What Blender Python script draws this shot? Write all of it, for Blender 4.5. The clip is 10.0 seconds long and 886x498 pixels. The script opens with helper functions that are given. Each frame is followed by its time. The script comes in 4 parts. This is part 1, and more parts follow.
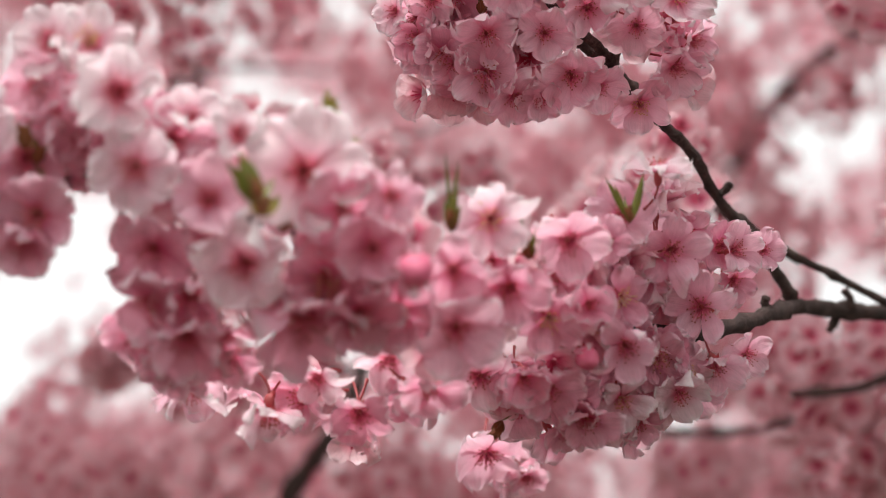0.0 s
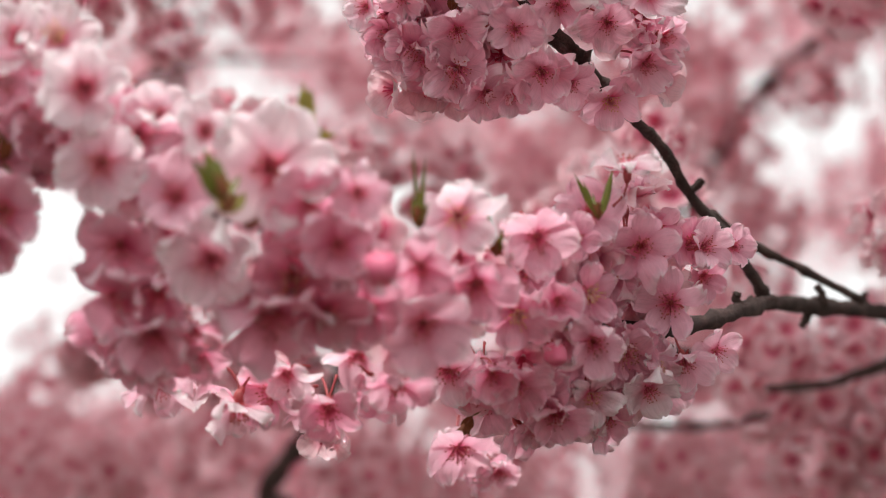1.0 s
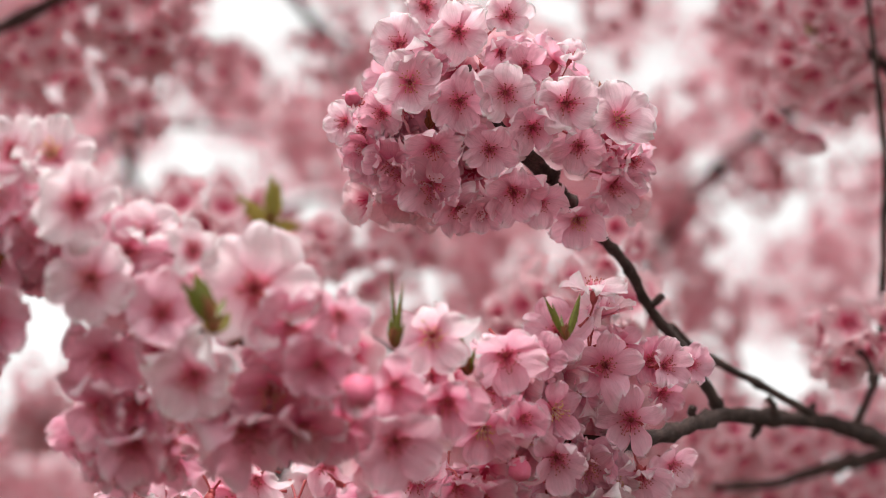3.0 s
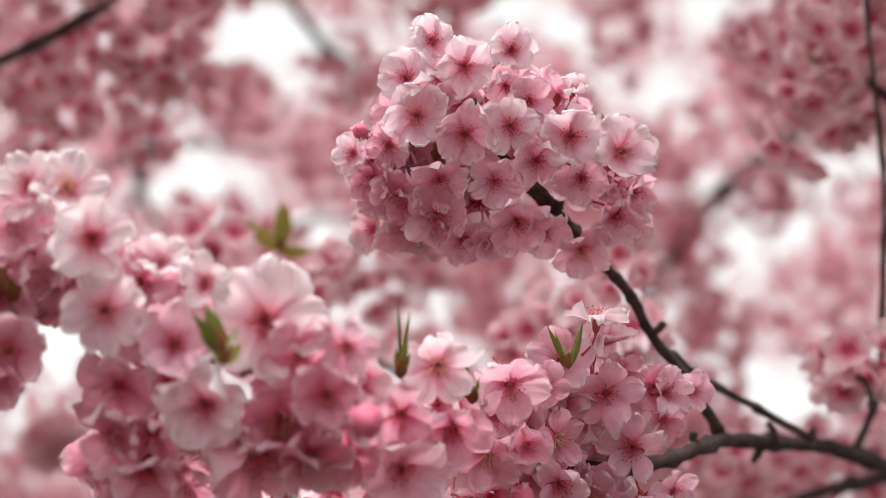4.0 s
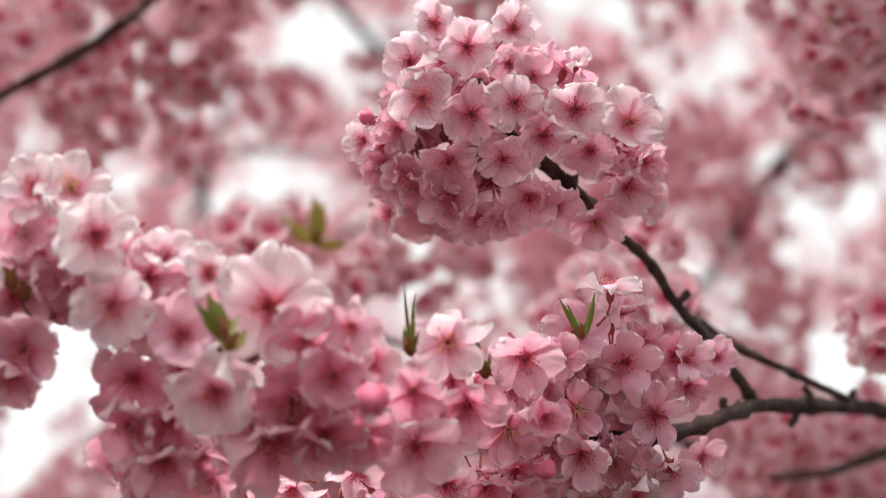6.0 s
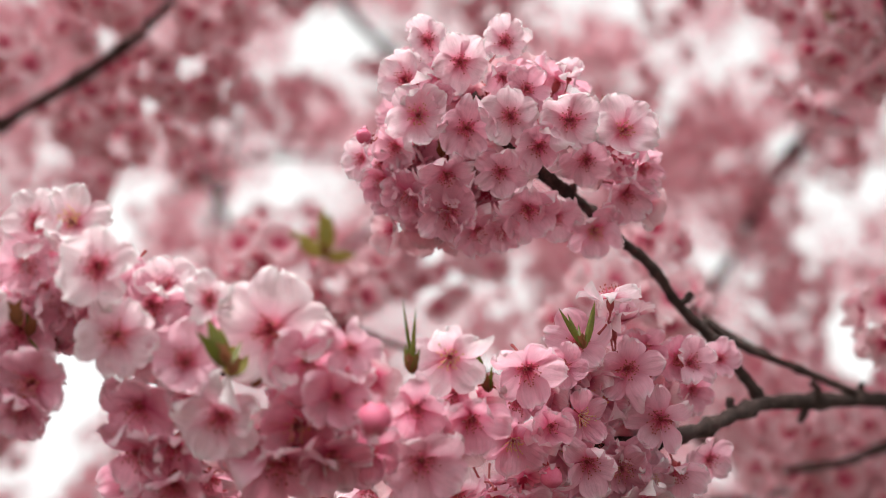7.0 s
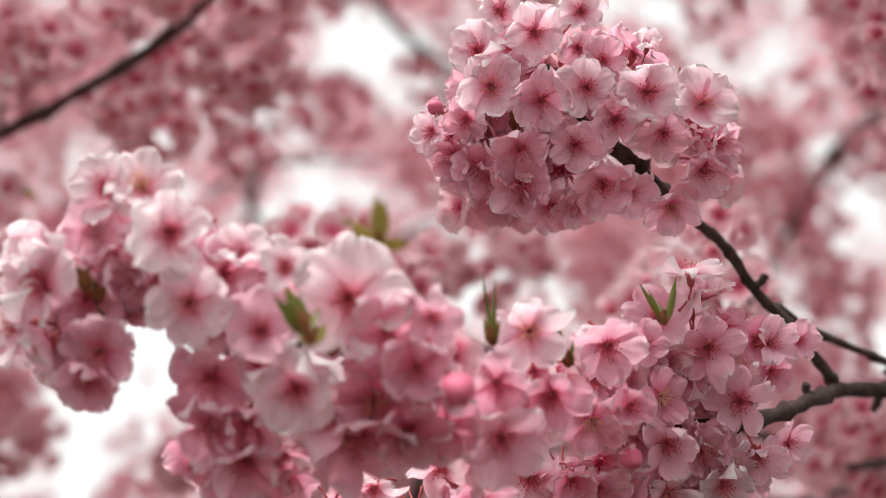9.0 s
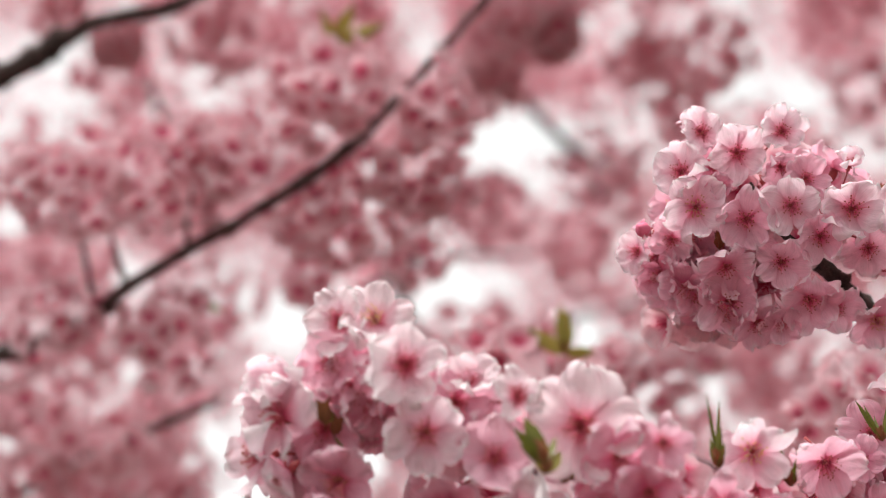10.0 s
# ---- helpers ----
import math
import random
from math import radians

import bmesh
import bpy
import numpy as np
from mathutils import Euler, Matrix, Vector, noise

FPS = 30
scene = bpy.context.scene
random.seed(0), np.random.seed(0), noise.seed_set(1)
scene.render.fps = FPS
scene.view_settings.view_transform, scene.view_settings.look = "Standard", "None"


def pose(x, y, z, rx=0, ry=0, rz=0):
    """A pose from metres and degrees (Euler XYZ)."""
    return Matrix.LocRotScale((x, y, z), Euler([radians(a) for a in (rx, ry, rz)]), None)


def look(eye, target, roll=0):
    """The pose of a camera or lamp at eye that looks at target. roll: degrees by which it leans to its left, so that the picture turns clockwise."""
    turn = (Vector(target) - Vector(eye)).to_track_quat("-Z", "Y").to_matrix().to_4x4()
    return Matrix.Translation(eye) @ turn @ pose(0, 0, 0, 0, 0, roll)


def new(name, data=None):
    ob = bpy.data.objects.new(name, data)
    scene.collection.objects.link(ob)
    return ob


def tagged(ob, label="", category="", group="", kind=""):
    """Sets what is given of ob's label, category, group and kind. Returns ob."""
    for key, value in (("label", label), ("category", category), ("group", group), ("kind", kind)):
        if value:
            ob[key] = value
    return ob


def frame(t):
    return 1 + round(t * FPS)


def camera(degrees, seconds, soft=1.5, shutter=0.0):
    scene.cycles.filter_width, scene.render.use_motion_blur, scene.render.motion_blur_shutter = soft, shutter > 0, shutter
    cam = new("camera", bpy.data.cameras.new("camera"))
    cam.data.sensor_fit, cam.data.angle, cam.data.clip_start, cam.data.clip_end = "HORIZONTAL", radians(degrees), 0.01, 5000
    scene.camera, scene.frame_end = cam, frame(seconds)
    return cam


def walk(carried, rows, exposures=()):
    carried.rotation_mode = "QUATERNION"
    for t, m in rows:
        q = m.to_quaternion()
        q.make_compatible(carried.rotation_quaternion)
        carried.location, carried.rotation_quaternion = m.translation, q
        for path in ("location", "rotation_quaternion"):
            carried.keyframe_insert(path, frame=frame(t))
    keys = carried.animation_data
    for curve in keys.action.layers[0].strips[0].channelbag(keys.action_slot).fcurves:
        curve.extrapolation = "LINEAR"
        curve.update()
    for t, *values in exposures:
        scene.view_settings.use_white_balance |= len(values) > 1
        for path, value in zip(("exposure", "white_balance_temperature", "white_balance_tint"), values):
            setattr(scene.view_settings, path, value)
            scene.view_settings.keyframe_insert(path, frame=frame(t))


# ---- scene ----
cam = camera(27.0, 10.0, soft=0.9, shutter=0.0)
PATH = [
    (0, (0.0043, 0.0658, 1.5218), (-0.0571, 1.9844, 2.0833), 0.74),
    (0.5, (0.0088, 0.0646, 1.5245), (-0.0492, 1.9856, 2.0781), 0.66),
    (1, (0.0142, 0.064, 1.5242), (-0.0356, 1.9857, 2.0762), 0.76),
    (1.5, (0.0218, 0.0628, 1.5223), (-0.0119, 1.984, 2.0774), 1.21),
    (2, (0.0178, 0.0586, 1.5259), (0.013, 1.9759, 2.0952), 1.58),
    (2.5, (0.0067, 0.044, 1.5362), (0.0199, 1.9551, 2.1256), 2.02),
    (3, (-0.0038, 0.0264, 1.5477), (0.0128, 1.9329, 2.1518), 2.21),
    (4.5, (0, 0, 1.55), (0, 1.9021, 2.168), 2.38),
    (5, (0.0145, 0.0023, 1.544), (-0.0024, 1.9047, 2.161), 2.00),
    (5.5, (0.0318, 0.0006, 1.5372), (-0.0267, 1.9027, 2.1525), 1.40),
    (6.8, (0.0497, -0.0094, 1.5447), (-0.0703, 1.8907, 2.1573), -1.91),
    (7, (0.0553, -0.0148, 1.5469), (-0.0663, 1.8876, 2.1521), -1.97),
    (7.5, (0.0635, -0.0032, 1.5388), (-0.0617, 1.899, 2.1436), -1.99),
    (8, (0.0641, 0.0184, 1.5180), (-0.0676, 1.9156, 2.1519), -1.90),
    (8.5, (0.0464, 0.0258, 1.5240), (-0.0848, 1.9237, 2.1454), -1.82),
    (9, (0.0202, 0.0197, 1.5333), (-0.1145, 1.9138, 2.1614), -1.57),
    (9.5, (-0.0027, 0.0042, 1.5429), (-0.183, 1.8817, 2.2081), -1.78),
    (10, (-0.0273, -0.0177, 1.5485), (-0.2814, 1.8341, 2.2601), -1.67),
]
walk(cam, [(t, look(eye, target, roll)) for t, eye, target, roll in PATH])
# a fast lens, focused a little under a metre away
cam.data.dof.use_dof = True
cam.data.dof.focus_distance = 0.980
cam.data.dof.aperture_fstop = 4.2
scene.view_settings.exposure = 1.25

# ---------------------------------------------------------------- sky and light
SUN_ELEVATION, SUN_AZIMUTH = radians(79), radians(-110)
world = bpy.data.worlds.new("overcast_sky")
scene.world = world
world.use_nodes = True
wn, wl = world.node_tree.nodes, world.node_tree.links
wn.clear()
sky = wn.new("ShaderNodeTexSky")
sky.sky_type, sky.sun_disc = "NISHITA", False
sky.sun_elevation, sky.sun_rotation = SUN_ELEVATION, SUN_AZIMUTH
sky.air_density, sky.dust_density, sky.ozone_density = 1.0, 4.0, 1.0
cloud = wn.new("ShaderNodeHueSaturation")
cloud.inputs["Saturation"].default_value = 0.0
wl.new(sky.outputs[0], cloud.inputs["Color"])
bgd = wn.new("ShaderNodeBackground")
bgd.inputs["Strength"].default_value = 0.12
wl.new(cloud.outputs[0], bgd.inputs["Color"])
wout = wn.new("ShaderNodeOutputWorld")
wl.new(bgd.outputs[0], wout.inputs["Surface"])

sun_data = bpy.data.lights.new("sun", "SUN")
sun_data.energy, sun_data.angle, sun_data.color = 1.5, radians(28), (1.0, 0.96, 0.92)
sun = new("sun", sun_data)
sun_way = Vector((math.sin(SUN_AZIMUTH) * math.cos(SUN_ELEVATION), math.cos(SUN_AZIMUTH) * math.cos(SUN_ELEVATION), math.sin(SUN_ELEVATION)))
sun.matrix_world = look(tuple(sun_way * 20), (0, 0, 0))


# ---------------------------------------------------------------- materials
def material(name):
    m = bpy.data.materials.new(name)
    m.use_nodes = True
    m.node_tree.nodes.clear()
    return m, m.node_tree.nodes, m.node_tree.links


def ramp(nodes, stops):
    r = nodes.new("ShaderNodeValToRGB")
    while len(r.color_ramp.elements) < len(stops):
        r.color_ramp.elements.new(0.5)
    for e, (pos, col) in zip(r.color_ramp.elements, stops):
        e.position, e.color = pos, (*col, 1)
    return r


def petal_material(name, base, mid, body, rim, random_source, through_light=0.48, reach=0.26):
    """Thin pink tissue: deep at the claw, paler to the rim, with fine veins; lets light through."""
    m, n, l = material(name)
    uv = n.new("ShaderNodeUVMap")
    sep = n.new("ShaderNodeSeparateXYZ")
    l.new(uv.outputs[0], sep.inputs[0])
    # rim stop: the petal's own paleness plus the light its curved edge catches
    grad = ramp(n, [(0.0, base), (reach * 0.30, base), (reach, mid), (reach * 2.1, body), (0.76, body), (0.99, rim)])
    soft = n.new("ShaderNodeTexNoise")
    soft.inputs["Scale"].default_value = 3.0
    l.new(uv.outputs[0], soft.inputs["Vector"])
    add = n.new("ShaderNodeMath"); add.operation = "MULTIPLY_ADD"
    l.new(soft.outputs["Fac"], add.inputs[0])
    add.inputs[1].default_value = 0.16
    off = n.new("ShaderNodeMath"); off.operation = "SUBTRACT"; off.inputs[1].default_value = 0.08
    l.new(sep.outputs["Y"], off.inputs[0])
    l.new(off.outputs[0], add.inputs[2])
    l.new(add.outputs[0], grad.inputs[0])
    # veins run along the petal
    stretch = n.new("ShaderNodeVectorMath"); stretch.operation = "MULTIPLY"
    stretch.inputs[1].default_value = (26, 2.0, 1)
    l.new(uv.outputs[0], stretch.inputs[0])
    vein = n.new("ShaderNodeTexNoise")
    vein.inputs["Scale"].default_value, vein.inputs["Detail"].default_value = 1.0, 3.0
    l.new(stretch.outputs[0], vein.inputs["Vector"])
    veil = n.new("ShaderNodeMapRange")
    veil.inputs[1].default_value, veil.inputs[2].default_value = 0.3, 0.7
    veil.inputs[3].default_value, veil.inputs[4].default_value = 0.92, 1.05
    l.new(vein.outputs["Fac"], veil.inputs[0])
    vary = n.new("ShaderNodeHueSaturation")
    l.new(grad.outputs[0], vary.inputs["Color"])
    l.new(veil.outputs[0], vary.inputs["Value"])
    if random_source == "object":
        info = n.new("ShaderNodeObjectInfo"); rnd = info.outputs["Random"]
    else:
        info = n.new("ShaderNodeNewGeometry"); rnd = info.outputs["Random Per Island"]
    sat = n.new("ShaderNodeMapRange")
    sat.inputs[3].default_value, sat.inputs[4].default_value = 0.90, 1.10
    l.new(rnd, sat.inputs[0])
    l.new(sat.outputs[0], vary.inputs["Saturation"])
    bump = n.new("ShaderNodeBump")
    bump.inputs["Strength"].default_value, bump.inputs["Distance"].default_value = 0.5, 0.0008
    l.new(vein.outputs["Fac"], bump.inputs["Height"])
    crumple = n.new("ShaderNodeTexNoise")
    crumple.inputs["Scale"].default_value, crumple.inputs["Detail"].default_value = 5.0, 2.0
    l.new(uv.outputs[0], crumple.inputs["Vector"])
    fold = n.new("ShaderNodeBump")
    fold.inputs["Strength"].default_value, fold.inputs["Distance"].default_value = 0.6, 0.0030
    l.new(crumple.outputs["Fac"], fold.inputs["Height"])
    l.new(fold.outputs[0], bump.inputs["Normal"])
    pr = n.new("ShaderNodeBsdfPrincipled")
    pr.inputs["Roughness"].default_value = 0.55
    pr.inputs["Specular IOR Level"].default_value = 0.25
    l.new(vary.outputs[0], pr.inputs["Base Color"])
    l.new(bump.outputs[0], pr.inputs["Normal"])
    tr = n.new("ShaderNodeBsdfTranslucent")
    l.new(vary.outputs[0], tr.inputs["Color"])
    mix = n.new("ShaderNodeMixShader")
    mix.inputs[0].default_value = through_light
    l.new(pr.outputs[0], mix.inputs[1])
    l.new(tr.outputs[0], mix.inputs[2])
    out = n.new("ShaderNodeOutputMaterial")
    l.new(mix.outputs[0], out.inputs[0])
    return m


def matte(name, stops, scale, rough=0.7, bump=0.3, depth=0.001, translucent=0.0, coords="Object"):
    """A surface whose colour wanders along stops by noise at two scales, with relief."""
    m, n, l = material(name)
    tc = n.new("ShaderNodeTexCoord")
    a = n.new("ShaderNodeTexNoise"); a.inputs["Scale"].default_value = scale; a.inputs["Detail"].default_value = 6
    b = n.new("ShaderNodeTexNoise"); b.inputs["Scale"].default_value = scale * 7; b.inputs["Detail"].default_value = 4
    for q in (a, b):
        l.new(tc.outputs[coords], q.inputs["Vector"])
    mixf = n.new("ShaderNodeMath"); mixf.operation = "MULTIPLY_ADD"; mixf.inputs[1].default_value = 0.45
    sc = n.new("ShaderNodeMath"); sc.operation = "MULTIPLY"; sc.inputs[1].default_value = 0.6
    l.new(a.outputs["Fac"], sc.inputs[0])
    l.new(b.outputs["Fac"], mixf.inputs[0]); l.new(sc.outputs[0], mixf.inputs[2])
    col = ramp(n, stops)
    l.new(mixf.outputs[0], col.inputs[0])
    bp = n.new("ShaderNodeBump"); bp.inputs["Strength"].default_value = bump; bp.inputs["Distance"].default_value = depth
    l.new(b.outputs["Fac"], bp.inputs["Height"])
    pr = n.new("ShaderNodeBsdfPrincipled")
    pr.inputs["Roughness"].default_value = rough
    pr.inputs["Specular IOR Level"].default_value = 0.3
    l.new(col.outputs[0], pr.inputs["Base Color"]); l.new(bp.outputs[0], pr.inputs["Normal"])
    out = n.new("ShaderNodeOutputMaterial")
    if translucent:
        tr = n.new("ShaderNodeBsdfTranslucent"); l.new(col.outputs[0], tr.inputs["Color"])
        mx = n.new("ShaderNodeMixShader"); mx.inputs[0].default_value = translucent
        l.new(pr.outputs[0], mx.inputs[1]); l.new(tr.outputs[0], mx.inputs[2]); l.new(mx.outputs[0], out.inputs[0])
    else:
        l.new(pr.outputs[0], out.inputs[0])
    return m


CLAW, PINK, BODY, RIM = (0.82, 0.20, 0.32), (0.85, 0.43, 0.55), (0.92, 0.575, 0.675), (0.95, 0.775, 0.82)
# tissues differ by flower, and stand in for light: pale on top, rosy low
petal_mat = petal_material("petal_tissue", CLAW, PINK, BODY, RIM, "object")
pale_mat = petal_material("petal_tissue_pale", (0.84, 0.20, 0.32), (0.88, 0.50, 0.605), (0.93, 0.745, 0.80), (0.96, 0.90, 0.91), "object")
white_mat = petal_material("petal_tissue_white", (0.84, 0.22, 0.33), (0.89, 0.58, 0.66), (0.945, 0.82, 0.85), (0.96, 0.92, 0.925), "object")
rosy_mat = petal_material("petal_tissue_rosy", CLAW, (0.80, 0.30, 0.43), (0.90, 0.49, 0.605), (0.94, 0.73, 0.79), "object")
mass_mat = petal_material("petal_tissue_mass", (0.60, 0.08, 0.16), (0.80, 0.30, 0.40), (0.905, 0.635, 0.675), (0.935, 0.775, 0.80), "island", 0.5, 0.28)
bud_mat = matte("bud_tissue", [(0.2, (0.74, 0.09, 0.22)), (0.8, (0.85, 0.27, 0.38))], 200, rough=0.6, bump=0.15, translucent=0.2)
calyx_mat = matte("calyx_skin", [(0.2, (0.38, 0.05, 0.07)), (0.8, (0.50, 0.12, 0.11))], 150, rough=0.5, bump=0.2, translucent=0.25)
olive_mat = matte("olive_leaf", [(0.25, (0.26, 0.23, 0.04)), (0.75, (0.42, 0.36, 0.08))], 60, rough=0.5, bump=0.2, translucent=0.45)
leaf_mat = matte("young_leaf", [(0.25, (0.075, 0.09, 0.012)), (0.75, (0.22, 0.215, 0.03))], 90, rough=0.45, bump=0.2, translucent=0.35)
scale_mat = matte("bud_scale", [(0.2, (0.16, 0.045, 0.02)), (0.8, (0.34, 0.13, 0.05))], 120, rough=0.6)
bark_mat = matte("cherry_bark", [(0.25, (0.022, 0.013, 0.012)), (0.5, (0.065, 0.042, 0.037)), (0.74, (0.16, 0.105, 0.09))], 120, rough=0.8, bump=1.0, depth=0.003)
lawn_mat = matte("strewn_earth", [(0.25, (0.03, 0.026, 0.018)), (0.55, (0.06, 0.05, 0.035)), (0.8, (0.22, 0.15, 0.15))], 2.5, rough=0.9, bump=0.6, depth=0.02)

sm, sn, sl = material("stamen_threads")
suv = sn.new("ShaderNodeUVMap"); ssp = sn.new("ShaderNodeSeparateXYZ")
sl.new(suv.outputs[0], ssp.inputs[0])
srp = ramp(sn, [(0.0, (0.55, 0.04, 0.10)), (0.5, (0.80, 0.16, 0.25)), (0.8, (0.85, 0.38, 0.42)), (0.88, (0.50, 0.13, 0.09))])
sl.new(ssp.outputs["Y"], srp.inputs[0])
spr = sn.new("ShaderNodeBsdfPrincipled"); spr.inputs["Roughness"].default_value = 0.6
srq = ramp(sn, [(0.0, (0.78, 0.28, 0.32)), (0.4, (0.80, 0.48, 0.45)), (0.8, (0.82, 0.60, 0.48)), (0.88, (0.80, 0.55, 0.16))])
sl.new(ssp.outputs["Y"], srq.inputs[0])
sinfo = sn.new("ShaderNodeObjectInfo")
sage = ramp(sn, [(0.86, (0, 0, 0)), (0.92, (1, 1, 1))])
sl.new(sinfo.outputs["Random"], sage.inputs[0])
smx = sn.new("ShaderNodeMix"); smx.data_type = "RGBA"
sl.new(sage.outputs[0], smx.inputs["Factor"])
sl.new(srp.outputs[0], smx.inputs[6])
sl.new(srq.outputs[0], smx.inputs[7])
sl.new(smx.outputs[2], spr.inputs["Base Color"])
sout = sn.new("ShaderNodeOutputMaterial"); sl.new(spr.outputs[0], sout.inputs[0])
stamen_mat = sm


# ---------------------------------------------------------------- builders
def mesh_of(name, verts, faces, uvs, mat, smooth=True):
    me = bpy.data.meshes.new(name)
    me.from_pydata(verts, [], faces)
    if uvs is not None:
        layer = me.uv_layers.new(name="UVMap")
        idx = np.empty(len(me.loops), dtype=np.int32)
        me.loops.foreach_get("vertex_index", idx)
        layer.data.foreach_set("uv", np.asarray(uvs, dtype=np.float32)[idx].ravel())
    me.polygons.foreach_set("use_smooth", np.full(len(me.polygons), smooth))
    me.materials.append(mat)
    me.update()
    return me


def part(name, me, parent, m=None, label=""):
    ob = new(name, me)
    ob.parent = parent
    if parent.name.startswith("cherry_bough"):
        ob.matrix_parent_inverse = Matrix.Translation(-parent.location)
    if m is not None:
        ob.matrix_basis = m
    return tagged(ob, label)


def petal_grid(rng, nu, nv, length=0.0172, width=0.0162, cup=0.25, wave=1.0):
    """Points, faces and uvs of one notched petal: base at the origin, along +y, its face to +z."""
    ph = [rng.uniform(0, 6.28) for _ in range(8)]
    notch, skew = rng.uniform(0.02, 0.12), rng.uniform(-0.14, 0.14)
    curl, fold = rng.uniform(-0.8, 0.9), rng.uniform(-0.3, 0.7)
    corner = [rng.choice((0, 0, rng.uniform(-1.0, 0.8))) for _ in range(2)]
    verts, uvs = [], []
    for j in range(nv + 1):
        v = 1 - (1 - j / nv) ** 1.45
        # a narrow claw that widens to a round blade
        w = 0.11 + 0.89 * math.sin(min(v / 0.58, 1) * math.pi / 2) ** 1.15 if v < 0.58 else max(0.07, (1 - ((v - 0.58) / 0.42) ** 2.2)) ** 0.46
        for i in range(nu + 1):
            u = 2 * i / nu - 1
            x = u * w * width / 2 / length * (1 + wave * (0.030 * math.sin(9 * v + ph[2]) + 0.020 * math.sin(21 * v + ph[6])))
            y = v - 0.085 * u ** 4 * v ** 6 - notch * math.exp(-((x / 0.11) ** 2)) * max(0, v - 0.6) / 0.4 + wave * v ** 3 * (0.018 * math.sin(8 * u + ph[0]) + 0.012 * math.sin(17 * u + ph[1]))
            z = cup * (0.42 * y * y - 0.30 * y) + curl * max(0, y - 0.55) ** 2 * 2
            z += fold * (x * x) * (1.2 if cup >= 0 else 0.3)
            edge = v ** 2 * (0.55 + 0.45 * abs(u))
            z += wave * (0.070 * math.sin(4.2 * u + 3 * v + ph[3]) * v ** 1.5 + (0.040 * math.sin(9.5 * u + 2.5 * v + ph[4]) + 0.026 * math.sin(16 * u + 5 * v + ph[5]) + 0.016 * math.sin(6 * u + 13 * v + ph[7])) * edge)
            z += corner[0] * max(0, u + 0.8 * v - 1.0) ** 2 + corner[1] * max(0, -u + 0.8 * v - 1.0) ** 2
            z += skew * u * v
            verts.append((x * length, y * length, z * length))
            uvs.append((0.5 + 0.5 * u, v))
    faces = [(j * (nu + 1) + i, j * (nu + 1) + i + 1, (j + 1) * (nu + 1) + i + 1, (j + 1) * (nu + 1) + i) for j in range(nv) for i in range(nu)]
    return verts, faces, uvs


def tube(points, radii, sides=6):
    """Points, faces and uvs of a tube along points."""
    verts, uvs, faces = [], [], []
    up = Vector((0.31, 0.17, 0.93))
    for k, p in enumerate(points):
        a, b = Vector(points[max(k - 1, 0)]), Vector(points[min(k + 1, len(points) - 1)])
        way = (b - a).normalized()
        s = way.cross(up).normalized()
        if s.length < 0.1:
            s = way.cross(Vector((1, 0, 0))).normalized()
        t = s.cross(way)
        for q in range(sides):
            an = 2 * math.pi * q / sides
            r = radii[k] if not isinstance(radii[k], (list, tuple)) else radii[k][q]
            verts.append(tuple(Vector(p) + r * (math.cos(an) * s + math.sin(an) * t)))
            uvs.append((q / sides, k / (len(points) - 1)))
    for k in range(len(points) - 1):
        for q in range(sides):
            w = (q + 1) % sides
            faces.append((k * sides + q, k * sides + w, (k + 1) * sides + w, (k + 1) * sides + q))
    faces.append(tuple(range(sides - 1, -1, -1)))
    faces.append(tuple((len(points) - 1) * sides + q for q in range(sides)))
    return verts, faces, uvs


def join(pieces):
    verts, faces, uvs = [], [], []
    for v, f, u in pieces:
        o = len(verts)
        verts += [tuple(p) for p in v]
        faces += [tuple(i + o for i in q) for q in f]
        uvs += u
    return verts, faces, uvs


def moved(piece, m):
    return [tuple(m @ Vector(p)) for p in piece[0]], piece[1], piece[2]


rng = random.Random(7)
PETALS = {
    "open": [mesh_of("petal", *petal_grid(rng, 16, 11, cup=rng.uniform(-0.2, 1.0), wave=rng.uniform(1.0, 1.7)), petal_mat) for _ in range(24)],
    "narrow": [mesh_of("petal", *petal_grid(rng, 10, 9, length=0.0178, width=0.0118, cup=rng.uniform(-0.4, 0.6)), petal_mat) for _ in range(8)],
    "cup": [mesh_of("petal", *petal_grid(rng, 12, 10, length=0.0168, width=0.0180, cup=rng.uniform(0.7, 1.1)), petal_mat) for _ in range(5)],
}


def stamen_set(rng, count=34, spread=0.75):
    pieces = []
    for k in range(count):
        an = 2.399 * k + rng.uniform(-0.3, 0.3)
        lean = spread * ((k + 0.5) / count) ** 0.7 * rng.uniform(0.8, 1.15)
        ln = rng.uniform(0.0042, 0.0074)
        d = Vector((math.sin(lean) * math.cos(an), math.sin(lean) * math.sin(an), math.cos(lean)))
        root = Vector((math.cos(an), math.sin(an), 0)) * 0.0012
        mid = root + d * ln * 0.55 + Vector((0, 0, -0.0004))
        tip = root + d * ln
        v, f, u = tube([tuple(root), tuple(mid), tuple(tip)], [0.00028, 0.00022, 0.00017], 3)
        pieces.append((v, f, [(a, b * 0.8) for a, b in u]))
        r = 0.00046
        ov = [tip + Vector(o) * r for o in ((1, 0, 0), (0, 1, 0), (-1, 0, 0), (0, -1, 0), (0, 0, 1.3), (0, 0, -1.3))]
        pieces.append(([tuple(p) for p in ov], [(0, 1, 4), (1, 2, 4), (2, 3, 4), (3, 0, 4), (1, 0, 5), (2, 1, 5), (3, 2, 5), (0, 3, 5)], [(0.5, 1.0)] * 6))
    return join(pieces)


